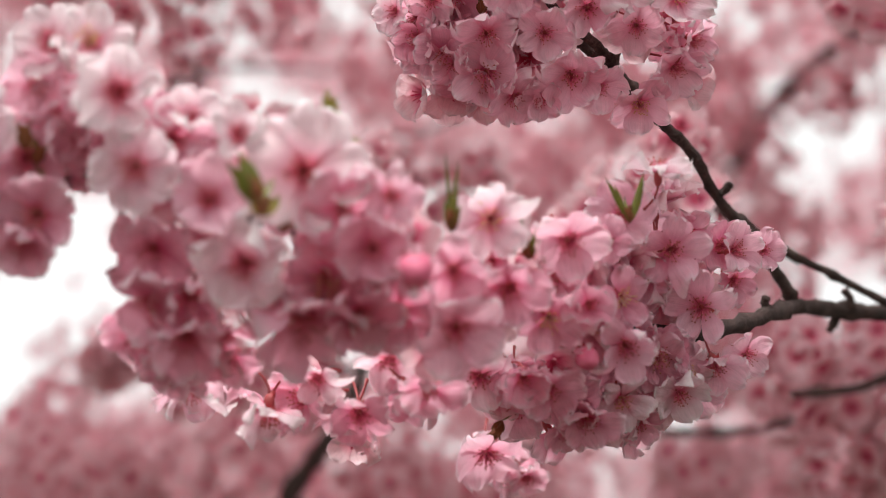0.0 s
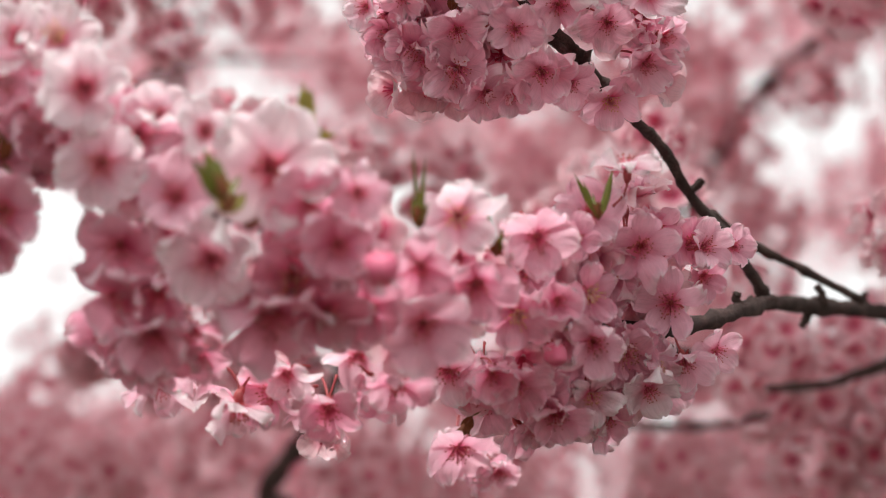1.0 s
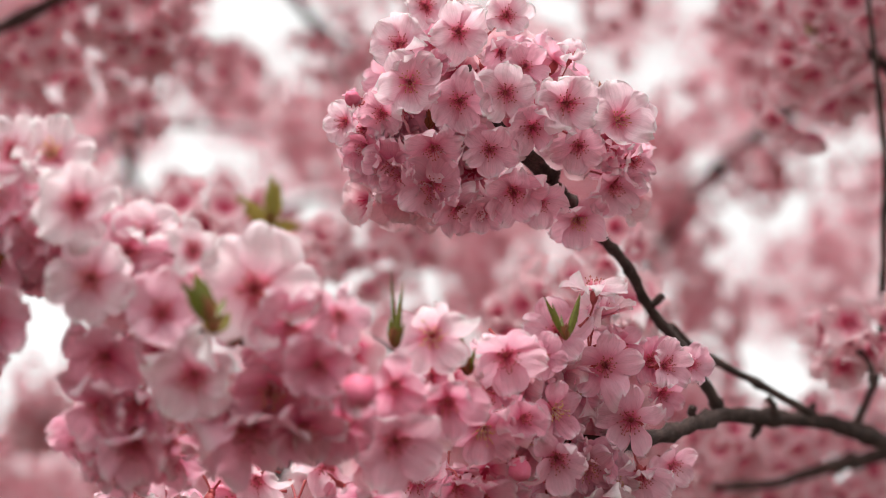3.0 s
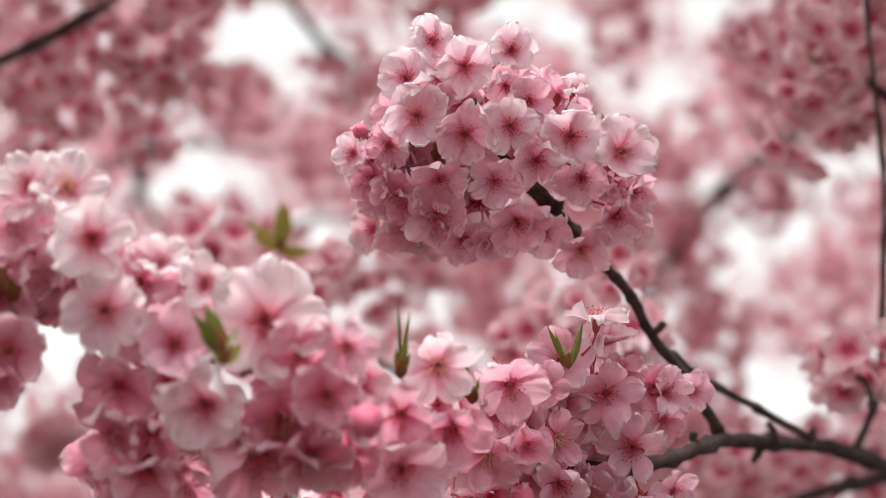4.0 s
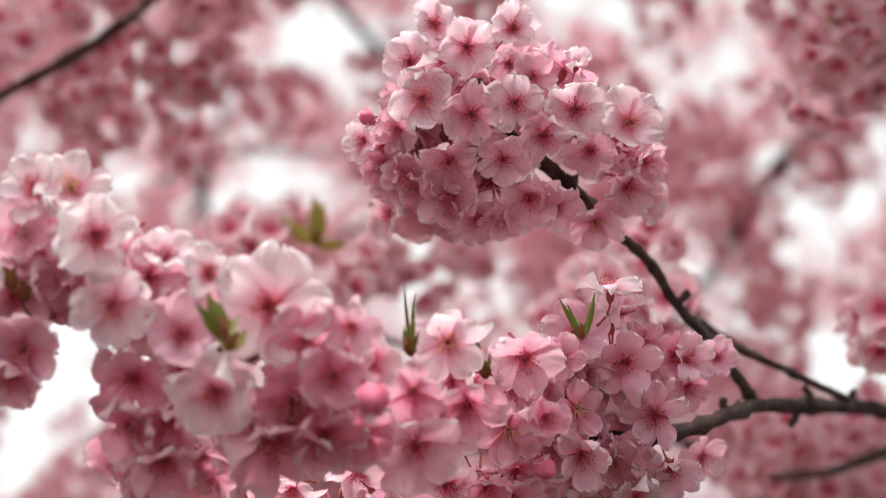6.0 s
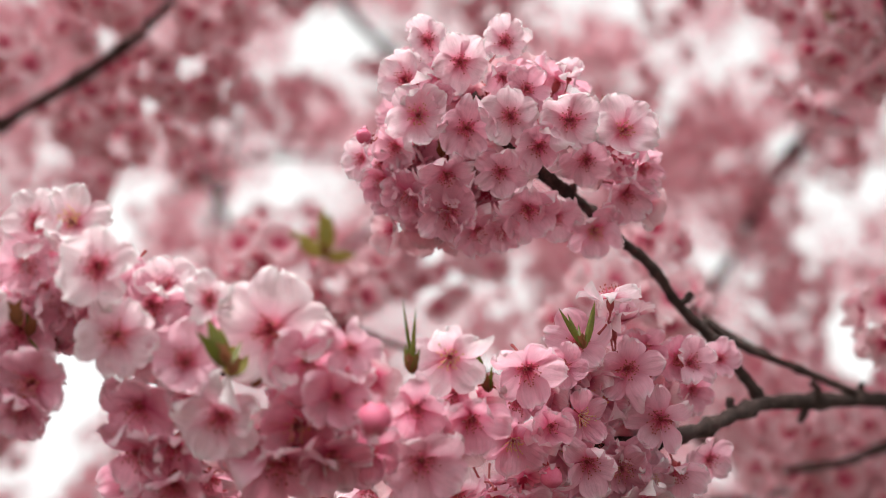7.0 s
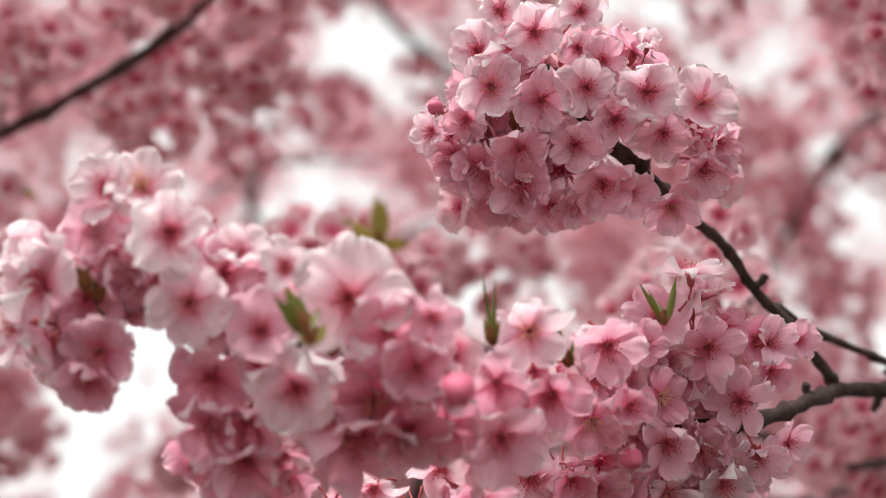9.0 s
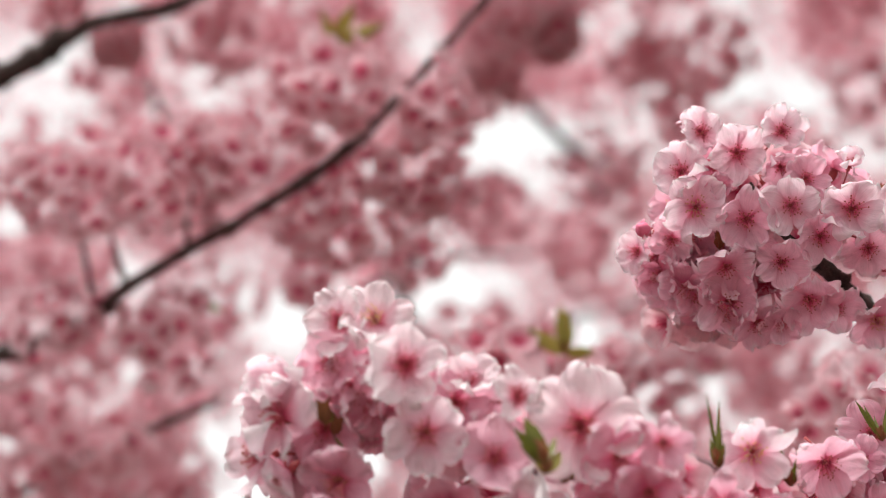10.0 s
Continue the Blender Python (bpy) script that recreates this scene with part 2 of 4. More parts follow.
STAMENS = [mesh_of("stamen_tuft", *stamen_set(rng, 28, sp), stamen_mat) for sp in (0.65, 0.8, 0.95)]
STAMENS_TIGHT = [mesh_of("stamen_tuft", *stamen_set(rng, 20, 0.4), stamen_mat)]


def stalk_set(rng, length, bend):
    """The green-red cup behind the petals with its five pointed lobes, and the stalk."""
    pts = [(0, 0, -0.0004), (0, 0, -0.002), (0, 0, -0.005), (0, 0, -0.007)]
    pieces = [tube(pts, [0.0015, 0.0021, 0.0019, 0.0009], 8)]
    curve = [(bend * 0.010 * (k / 6) ** 2, 0, -0.0065 - length * k / 6) for k in range(7)]
    pieces.append(tube(curve, [0.0008] + [0.0006] * 5 + [0.0009], 5))
    for k in range(5):
        m = Matrix.Rotation(2 * math.pi * (k + 0.5) / 5, 4, "Z")
        lobe = ([(-0.0012, 0.0018, 0), (0.0012, 0.0018, 0), (0.0009, 0.004, -0.0006), (-0.0009, 0.004, -0.0006), (0, 0.0062, -0.0004)], [(0, 1, 2, 3), (3, 2, 4)], [(0, 0)] * 5)
        pieces.append(moved(lobe, m))
    return join(pieces)


STALKS = [mesh_of("calyx", *stalk_set(rng, ln, bd), calyx_mat) for ln, bd in ((0.014, 0.6), (0.018, 0.9), (0.012, -0.7), (0.016, 0.2))]


def bud_set(rng):
    """A closed bud of overlapping petals."""
    verts, faces, uvs, ns, nr = [], [], [], 16, 10
    for j in range(nr + 1):
        v = j / nr
        r = 0.0052 * math.sin(math.pi * min(v * 0.93 + 0.04, 1)) ** 0.8
        for q in range(ns):
            an = 2 * math.pi * q / ns + 1.1 * v
            rr = r * (1 + 0.16 * ((q * 3 / ns) % 1.0) - 0.04)
            verts.append((rr * math.cos(an), rr * math.sin(an), 0.013 * v))
            uvs.append((q / ns, 0.3 + 0.5 * v))
    for j in range(nr):
        for q in range(ns):
            w = (q + 1) % ns
            faces.append((j * ns + q, j * ns + w, (j + 1) * ns + w, (j + 1) * ns + q))
    faces.append(tuple(nr * ns + q for q in range(ns)))
    return verts, faces, uvs


BUD_MESH = mesh_of("closed_petals", *bud_set(rng), bud_mat)


def smooth_line(points, steps=6):
    """Catmull-Rom through the points."""
    p = [Vector(q) for q in points]
    p = [2 * p[0] - p[1]] + p + [2 * p[-1] - p[-2]]
    out = []
    for k in range(1, len(p) - 2):
        for s in range(steps):
            t = s / steps
            out.append(0.5 * ((2 * p[k]) + (p[k + 1] - p[k - 1]) * t + (2 * p[k - 1] - 5 * p[k] + 4 * p[k + 1] - p[k + 2]) * t * t + (3 * p[k] - p[k - 1] - 3 * p[k + 1] + p[k + 2]) * t ** 3))
    out.append(p[-2])
    return out


def limb(name, parent, points, thick, thin, seed=1, sides=10, knob=0.42, steps=8):
    """A woody limb that tapers from thick to thin (diameters), uneven, with swollen bud scars."""
    r = random.Random(seed)
    line = smooth_line(points, steps)
    radii, n = [], len(line)
    scars = [r.randrange(n) for _ in range(max(2, n // 7))]
    for k in range(n):
        base = (thick + (thin - thick) * k / (n - 1)) / 2
        swell = 1 + knob * max(math.exp(-((k - s) / 0.8) ** 2) for s in scars)
        radii.append([base * swell * (1 + 0.42 * noise.noise(Vector((k * 0.6, q * 0.9, seed)))) for q in range(sides)])
    jog = thick * 0.10
    line = [tuple(p + jog * Vector((noise.noise(p * 60), noise.noise(p * 60 + Vector((9, 0, 0))), noise.noise(p * 60 + Vector((0, 9, 0)))))) for p in line]
    return part(name, mesh_of(name, *tube(line, radii, sides), bark_mat), parent)


def thing(name, place, label, category, group="", kind=""):
    """An Empty at the base of a thing that has parts."""
    ob = new(name)
    ob.empty_display_size = 0.05
    ob.location = place
    return tagged(ob, label, category, group, kind)


def facing(place, way, spin=0.0, size=1.0):
    q = Vector(way).to_track_quat("Z", "Y").to_matrix().to_4x4()
    return Matrix.Translation(place) @ q @ Matrix.Rotation(spin, 4, "Z") @ Matrix.Scale(size, 4)


FLAT = ("open", 5, 7)
OPEN, CUP, HALF, NARROW, BUD = ("open", 17, 17), ("cup", 40, 12), ("cup", 66, 5), ("narrow", 26, 20), ("bud", 0, 0)
bloom_rng = random.Random(21)
GROWN = []
# tissue follows light as well: paler high up, rosier low and deep in
WHITE, PALE, MID, ROSY = white_mat, pale_mat, petal_mat, rosy_mat


def bloom(kind, place, way, size, tissue=None):
    """One blossom of the near bough: calyx and stalk, five petals, a tuft of stamens."""
    r = bloom_rng
    shape, lift, jitter = kind
    way = Vector(way).normalized()
    sway = 0.04 if tissue or kind is FLAT else 0.15 if way.y < -0.85 else 0.32
    way = way + Vector((r.uniform(-sway, sway), r.uniform(-0.1, sway), r.uniform(-sway, sway)))
    size *= 1.07
    GROWN.append((shape, Vector(place), way.normalized(), size))
    if shape == "bud":
        base = part("flower_bud", r.choice(STALKS), near_bough, facing(place, way, r.uniform(0, 6.28), size / 0.013), "closed deep pink bud")
        part("closed_petals", BUD_MESH, base)
        for k in range(4):
            leafy = part("petal", r.choice(PETALS["cup"]), base, Matrix.Rotation(1.57 * k + 0.2, 4, "Z") @ Matrix.Translation((0, 0.0042, 0.0005)) @ Matrix.Rotation(math.radians(82 + 3 * k), 4, "X") @ Matrix.Scale(0.42 + 0.06 * k, 4))
            leafy.material_slots[0].link = "OBJECT"
            leafy.material_slots[0].material = rosy_mat
        return
    base = part("blossom", r.choice(STALKS), near_bough, facing(place, way, r.uniform(0, 6.28), size / 0.033))
    lift = lift + (0 if kind is FLAT else r.uniform(-5, 9) if tissue else r.choice((-10, -3, 2, 7, 13, 20)))
    tissue = tissue or r.choice((pale_mat, petal_mat, petal_mat, rosy_mat))
    for k in range(5):
        turn = Matrix.Rotation(math.radians(72 * k + r.uniform(-7, 7)), 4, "Z")
        tilt = Matrix.Rotation(math.radians(lift + r.uniform(-jitter, jitter)), 4, "X")
        roll = Matrix.Rotation(math.radians(r.uniform(-20, 20)), 4, "Y")
        petal = part("petal", r.choice(PETALS["narrow" if shape == "open" and r.random() < 0.05 else shape]), base, turn @ Matrix.Translation((0, 0.0010, 0.0002 * (k % 2))) @ tilt @ roll @ Matrix.Scale(r.uniform(0.9, 1.06), 4))
        petal.material_slots[0].link = "OBJECT"
        petal.material_slots[0].material = tissue
    part("stamen_tuft", r.choice(STAMENS_TIGHT if shape == "cup" else STAMENS), base)


def leaf_set(rng, length, width):
    """A young leaf folded along its midrib, with a toothed edge and a bent tip."""
    verts, faces, uvs, n = [], [], [], 12
    fold, bend = rng.uniform(0.6, 0.95), rng.uniform(-0.2, 0.2)
    for j in range(n + 1):
        v = j / n
        w = width / 2 * math.sin(math.pi * min(1, v ** 0.8 * 0.97 + 0.03)) * (1 + (0.04 if j % 2 else -0.03))
        for u in (-1, -0.5, 0, 0.5, 1):
            verts.append((u * w * math.cos(fold), bend * length * v * v, length * v + 0))
            verts[-1] = (verts[-1][0], verts[-1][1] + abs(u) * w * math.sin(fold), verts[-1][2])
            uvs.append((0.5 + u / 2, v))
    for j in range(n):
        for i in range(4):
            faces.append((j * 5 + i, j * 5 + i + 1, (j + 1) * 5 + i + 1, (j + 1) * 5 + i))
    return verts, faces, uvs


LEAVES = [mesh_of("leaf", *leaf_set(rng, 0.03, w), leaf_mat) for w in (0.0050, 0.0065, 0.0072, 0.0058)]
SCALE_MESH = mesh_of("bud_scale", *leaf_set(rng, 0.011, 0.008), scale_mat)


def leaf_tuft(parent, place, tips, size=1.0, wide=1.0, olive=False):
    """Young leaves that stand out of brown bud scales, one to each tip."""
    way = sum((Vector(t) - Vector(place) for t in tips), Vector()).normalized()
    for a in (0.3, 1.9, 3.4, 4.9):
        part("bud_scale", SCALE_MESH, parent, facing(place, way, a, size) @ Matrix.Rotation(0.35, 4, "X"))
    for k, tip in enumerate(tips):
        d = Vector(tip) - Vector(place)
        z = d.normalized()
        y = (Vector((0.5 * (-1) ** k, 1, 0.2)) - z * z.dot(Vector((0.5 * (-1) ** k, 1, 0.2)))).normalized()
        m = Matrix((y.cross(z), y, z)).transposed().to_4x4()
        leaf = part("leaf", LEAVES[k % 4], parent, Matrix.Translation(place) @ m @ Matrix.Diagonal((wide * d.length / 0.03, d.length / 0.03, d.length / 0.03, 1)), "olive-green leaf" if olive else "folded fresh green leaf")
        if olive:
            leaf.material_slots[0].link = "OBJECT"
            leaf.material_slots[0].material = olive_mat


# ---------------------------------------------------------------- ground
lawn = [(x, y) for x in (-400, -20, 20, 400) for y in (-400, -20, 20, 400)]
ground = tagged(new("ground", mesh_of("ground", [(x, y, 0) for x, y in lawn], [(i * 4 + j, i * 4 + 4 + j, i * 4 + 5 + j, i * 4 + 1 + j) for i in range(3) for j in range(3)], None, lawn_mat, False)), "dark earth strewn with fallen petals under the trees", "ground", kind="structure")

# ---------------------------------------------------------------- the near bough
near_bough = thing("cherry_bough", (1.35, 2.62, 1.55), "dark cherry bough crowded with pale pink blossoms, in focus", "tree branch")
limb("limb", near_bough, [(1.35, 2.62, 1.55), (0.95, 2.1, 1.66), (0.469, 1.47, 1.815), (0.369, 1.362, 1.824), (0.293, 1.268, 1.823), (0.256, 1.227, 1.819), (0.215, 1.178, 1.809), (0.18, 1.124, 1.797), (0.155, 1.082, 1.781), (0.129, 1.05, 1.766), (0.105, 1.017, 1.754)], 0.0135, 0.0072, seed=3)
limb("limb", near_bough, [(0.105, 1.017, 1.754), (0.059, 0.978, 1.748), (0.023, 0.955, 1.752), (-0.022, 0.896, 1.750), (-0.069, 0.885, 1.763), (-0.097, 0.856, 1.765)], 0.008, 0.005, seed=4)
limb("limb", near_bough, [(-0.095, 0.856, 1.765), (-0.115, 0.851, 1.768), (-0.144, 0.846, 1.779), (-0.174, 0.846, 1.787), (-0.201, 0.848, 1.793), (-0.216, 0.846, 1.793), (-0.232, 0.842, 1.786)], 0.006, 0.003, seed=5)
limb("twig", near_bough, [(0.18, 1.132, 1.797), (0.17, 1.113, 1.809), (0.15, 1.095, 1.831), (0.129, 1.079, 1.85), (0.113, 1.057, 1.869), (0.095, 1.047, 1.884)], 0.007, 0.0056, seed=6)
limb("twig", near_bough, [(0.095, 1.047, 1.884), (0.08, 1.032, 1.896), (0.065, 1.019, 1.906), (0.05, 1.006, 1.913), (0.035, 0.991, 1.926), (0.024, 0.977, 1.937), (0.008, 0.971, 1.955)], 0.0062, 0.0048, seed=7)
limb("twig", near_bough, [(0.245, 1.173, 1.811), (0.208, 1.156, 1.825), (0.167, 1.129, 1.837), (0.145, 1.103, 1.845), (0.148, 1.094, 1.833)], 0.005, 0.004, seed=8)
limb("twig", near_bough, [(0.293, 1.268, 1.823), (0.302, 1.262, 1.841), (0.31, 1.253, 1.867), (0.31, 1.242, 1.901), (0.309, 1.224, 1.957), (0.308, 1.211, 1.999), (0.301, 1.195, 2.047), (0.292, 1.177, 2.103), (0.288, 1.162, 2.148)], 0.006, 0.003, seed=9)
limb("twig", near_bough, [(0.063, 0.987, 1.896), (0.054, 0.974, 1.901), (0.034, 0.955, 1.911), (0.023, 0.955, 1.928), (0.014, 0.954, 1.947)], 0.006, 0.003, seed=10)
limb("spur", near_bough, [(0.214, 1.178, 1.808), (0.211, 1.18, 1.801), (0.208, 1.182, 1.796)], 0.006, 0.004, seed=60)
limb("spur", near_bough, [(0.22, 1.178, 1.809), (0.221, 1.176, 1.815), (0.217, 1.174, 1.821)], 0.006, 0.004, seed=61)
limb("spur", near_bough, [(0.261, 1.232, 1.82), (0.257, 1.23, 1.827), (0.259, 1.228, 1.831)], 0.006, 0.004, seed=62)
limb("spur", near_bough, [(0.066, 1.019, 1.905), (0.068, 1.014, 1.911), (0.070, 1.010, 1.917)], 0.005, 0.004, seed=64)
limb("spur", near_bough, [(0.129, 1.079, 1.85), (0.134, 1.076, 1.854), (0.137, 1.075, 1.857)], 0.005, 0.004, seed=65)
limb("spur", near_bough, [(0.159, 1.086, 1.783), (0.155, 1.085, 1.788), (0.156, 1.083, 1.792)], 0.006, 0.004, seed=63)

# blossoms, spur by spur
# upper spurs
bloom(OPEN, (-0.010, 0.940, 1.974), (0.00, -0.99, -0.16), 0.0293, PALE)
bloom(OPEN, (0.008, 0.933, 1.957), (0.06, -0.91, -0.40), 0.0309, PALE)
bloom(OPEN, (0.033, 0.934, 1.968), (0.15, -0.98, -0.15), 0.0291, PALE)
bloom(OPEN, (0.031, 0.936, 1.948), (0.07, -0.71, -0.70), 0.0233, MID)
bloom(OPEN, (-0.023, 0.940, 1.951), (-0.25, -0.96, -0.11), 0.0311, PALE)
bloom(CUP, (-0.004, 0.939, 1.940), (0.26, -0.89, -0.38), 0.0203, ROSY)
bloom(OPEN, (-0.017, 0.939, 1.929), (-0.04, -0.95, -0.31), 0.0356, PALE)
bloom(OPEN, (0.010, 0.939, 1.920), (0.01, -0.87, -0.49), 0.0346, MID)
bloom(OPEN, (0.034, 0.932, 1.923), (0.16, -0.88, -0.44), 0.0315, PALE)
bloom(OPEN, (0.067, 0.939, 1.921), (0.03, -0.95, -0.31), 0.0375, PALE)
bloom(OPEN, (0.096, 0.954, 1.919), (0.31, -0.92, -0.24), 0.0370, PALE)
bloom(OPEN, (0.049, 0.945, 1.909), (0.02, -0.81, -0.58), 0.0308, MID)
bloom(OPEN, (0.075, 0.956, 1.904), (0.12, -0.71, -0.70), 0.0295, MID)
bloom(HALF, (0.094, 0.966, 1.905), (0.26, -0.89, -0.38), 0.0196, ROSY)
bloom(OPEN, (0.027, 0.949, 1.897), (0.02, -0.81, -0.58), 0.0299, MID)
bloom(OPEN, (-0.003, 0.952, 1.898), (0.02, -0.62, -0.78), 0.0334, MID)
bloom(OPEN, (-0.031, 0.954, 1.917), (-0.33, -0.75, -0.57), 0.0273, MID)
bloom(OPEN, (-0.051, 0.961, 1.914), (-0.59, -0.72, -0.36), 0.0245, PALE)
bloom(OPEN, (-0.003, 0.965, 1.882), (-0.03, -0.67, -0.74), 0.0367, MID)
bloom(OPEN, (0.041, 0.965, 1.880), (0.02, -0.67, -0.74), 0.0357, MID)
bloom(OPEN, (0.025, 0.976, 1.871), (0.08, -0.57, -0.82), 0.0236, MID)
bloom(OPEN, (0.078, 0.988, 1.873), (0.07, -0.62, -0.78), 0.0343, MID)
bloom(OPEN, (0.096, 0.979, 1.890), (0.37, -0.55, -0.75), 0.0331, MID)
bloom(CUP, (0.068, 0.937, 1.946), (0.23, -0.81, 0.53), 0.0203, PALE)
bloom(OPEN, (-0.025, 0.965, 1.892), (-0.28, -0.62, -0.74), 0.0297, ROSY)
bloom(OPEN, (-0.019, 0.967, 1.887), (-0.27, -0.52, -0.81), 0.0256, ROSY)
bloom(OPEN, (0.012, 0.975, 1.872), (0.03, -0.52, -0.85), 0.0297, MID)
bloom(OPEN, (-0.039, 0.967, 1.902), (-0.48, -0.64, -0.59), 0.0285, ROSY)
bloom(OPEN, (0.106, 0.975, 1.904), (0.57, -0.57, -0.59), 0.0290, MID)
bloom(OPEN, (0.044, 0.937, 1.940), (0.11, -0.97, -0.21), 0.0251, MID)
bloom(OPEN, (0.056, 0.973, 1.877), (0.13, -0.57, -0.81), 0.0287, MID)
bloom(OPEN, (-0.036, 0.972, 1.893), (-0.48, -0.52, -0.71), 0.0227, ROSY)
bloom(OPEN, (-0.005, 0.973, 1.877), (-0.17, -0.44, -0.88), 0.0215, ROSY)
bloom(BUD, (-0.045, 0.933, 1.915), (-0.41, -0.91, 0), 0.0095)
# right spurs
bloom(OPEN, (0.000, 0.874, 1.773), (0.01, -0.95, -0.31), 0.0381, PALE)
bloom(OPEN, (-0.016, 0.863, 1.746), (-0.08, -0.84, -0.54), 0.0333, ROSY)
bloom(OPEN, (0.037, 0.913, 1.775), (0.17, -0.70, -0.69), 0.0380, MID)
bloom(FLAT, (0.057, 0.932, 1.780), (0.01, -0.92, -0.40), 0.0238, ROSY)
bloom(NARROW, (0.091, 0.964, 1.785), (0.01, -0.93, -0.36), 0.0383, ROSY)
bloom(FLAT, (0.083, 0.939, 1.818), (0.02, -0.15, 0.99), 0.0325, PALE)
bloom(NARROW, (0.108, 0.987, 1.761), (-0.14, -0.88, -0.45), 0.0379, MID)
bloom(NARROW, (0.126, 0.994, 1.793), (0.55, -0.82, -0.14), 0.0312, MID)
bloom(CUP, (0.047, 0.932, 1.748), (0.36, -0.86, -0.37), 0.0298, ROSY)
bloom(NARROW, (0.064, 0.947, 1.756), (0.47, -0.74, -0.49), 0.0312, ROSY)
bloom(OPEN, (0.009, 0.891, 1.746), (0.02, -0.67, -0.74), 0.0368, ROSY)
bloom(OPEN, (0.146, 1.027, 1.803), (0.20, -0.96, -0.20), 0.0228, MID)
bloom(NARROW, (0.066, 0.955, 1.733), (0.17, -0.77, -0.61), 0.0382, MID)
bloom(OPEN, (-0.015, 0.871, 1.721), (0.02, -0.81, -0.58), 0.0420, MID)
bloom(OPEN, (0.116, 1.002, 1.735), (0.23, -0.55, -0.80), 0.0323, MID)
bloom(NARROW, (0.128, 1.017, 1.784), (0.46, -0.77, -0.44), 0.0280, ROSY)
bloom(OPEN, (0.093, 0.988, 1.776), (0.12, -0.74, -0.66), 0.0285, ROSY)
bloom(OPEN, (0.028, 0.934, 1.742), (0.12, -0.66, -0.74), 0.0339, ROSY)
bloom(OPEN, (0.086, 0.992, 1.739), (0.22, -0.73, -0.65), 0.0321, ROSY)
bloom(OPEN, (0.136, 1.035, 1.747), (0.42, -0.66, -0.62), 0.0276, MID)
bloom(OPEN, (-0.040, 0.861, 1.727), (0.02, -0.67, -0.74), 0.0363, ROSY)
bloom(OPEN, (0.120, 1.005, 1.799), (0.31, -0.91, -0.28), 0.0316, ROSY)
bloom(OPEN, (0.102, 0.989, 1.802), (0.11, -0.87, -0.49), 0.0256, ROSY)
bloom(OPEN, (0.057, 0.964, 1.741), (0.02, -0.81, -0.58), 0.0316, ROSY)
bloom(OPEN, (0.075, 0.973, 1.772), (0.11, -0.87, -0.49), 0.0304, ROSY)
bloom(CUP, (0.016, 0.950, 1.716), (0.03, -0.73, -0.68), 0.0306, ROSY)
bloom(OPEN, (0.048, 0.977, 1.701), (0.02, -0.49, -0.87), 0.0331, ROSY)
bloom(NARROW, (0.066, 0.985, 1.713), (0.18, -0.63, -0.76), 0.0317, PALE)
bloom(OPEN, (0.084, 0.991, 1.735), (0.38, -0.69, -0.62), 0.0330, ROSY)
bloom(NARROW, (0.101, 1.002, 1.733), (0.23, -0.62, -0.75), 0.0270, PALE)
bloom(OPEN, (0.029, 0.960, 1.713), (0.13, -0.59, -0.80), 0.0326, ROSY)
bloom(OPEN, (-0.003, 1.116, 1.707), (0.03, -0.60, -0.80), 0.0420, MID)
bloom(NARROW, (-0.064, 0.955, 1.699), (0.18, -0.63, -0.76), 0.0376, ROSY)
bloom(NARROW, (0.042, 0.987, 1.721), (0.23, -0.80, -0.55), 0.0253, ROSY)
bloom(OPEN, (-0.029, 0.920, 1.704), (0.02, -0.42, -0.91), 0.0312, ROSY)
bloom(OPEN, (0.020, 1.134, 1.697), (0.32, -0.42, -0.85), 0.0283, MID)
bloom(NARROW, (0.077, 1.014, 1.706), (0.22, -0.46, -0.86), 0.0253, ROSY)
bloom(OPEN, (0.039, 0.992, 1.696), (0.02, -0.35, -0.94), 0.0230, ROSY)
bloom(BUD, (-0.033, 0.813, 1.732), (0.35, -0.85, -0.3), 0.0175)
bloom(BUD, (0.046, 0.945, 1.726), (0.1, -0.85, -0.5), 0.0130)
bloom(OPEN, (0.096, 0.996, 1.718), (0.23, -0.7, -0.67), 0.0311)
bloom(OPEN, (-0.005, 0.977, 1.722), (0.03, -0.73, -0.68), 0.0360)
bloom(OPEN, (0.064, 0.945, 1.795), (0.03, -1, -0.08), 0.0345)
# middle spurs
bloom(NARROW, (-0.146, 0.949, 1.710), (-0.18, -0.12, -0.97), 0.0394, PALE)
bloom(OPEN, (-0.108, 0.954, 1.699), (0.06, -0.03, -1.00), 0.0363, PALE)
bloom(NARROW, (-0.084, 0.950, 1.715), (-0.37, -0.69, -0.62), 0.0290, PALE)
bloom(OPEN, (-0.159, 0.888, 1.722), (-0.17, -0.58, -0.80), 0.0370, ROSY)
bloom(OPEN, (-0.148, 0.892, 1.709), (0.02, -0.42, -0.91), 0.0292, ROSY)
bloom(OPEN, (-0.196, 0.824, 1.759), (-0.17, -0.82, -0.55), 0.0402, MID)
bloom(OPEN, (-0.202, 0.827, 1.748), (-0.07, -0.54, -0.84), 0.0348, ROSY)
bloom(OPEN, (-0.120, 0.892, 1.713), (0.02, -0.27, -0.96), 0.0331, ROSY)
bloom(OPEN, (-0.049, 0.943, 1.723), (0.13, -0.59, -0.8), 0.0319)
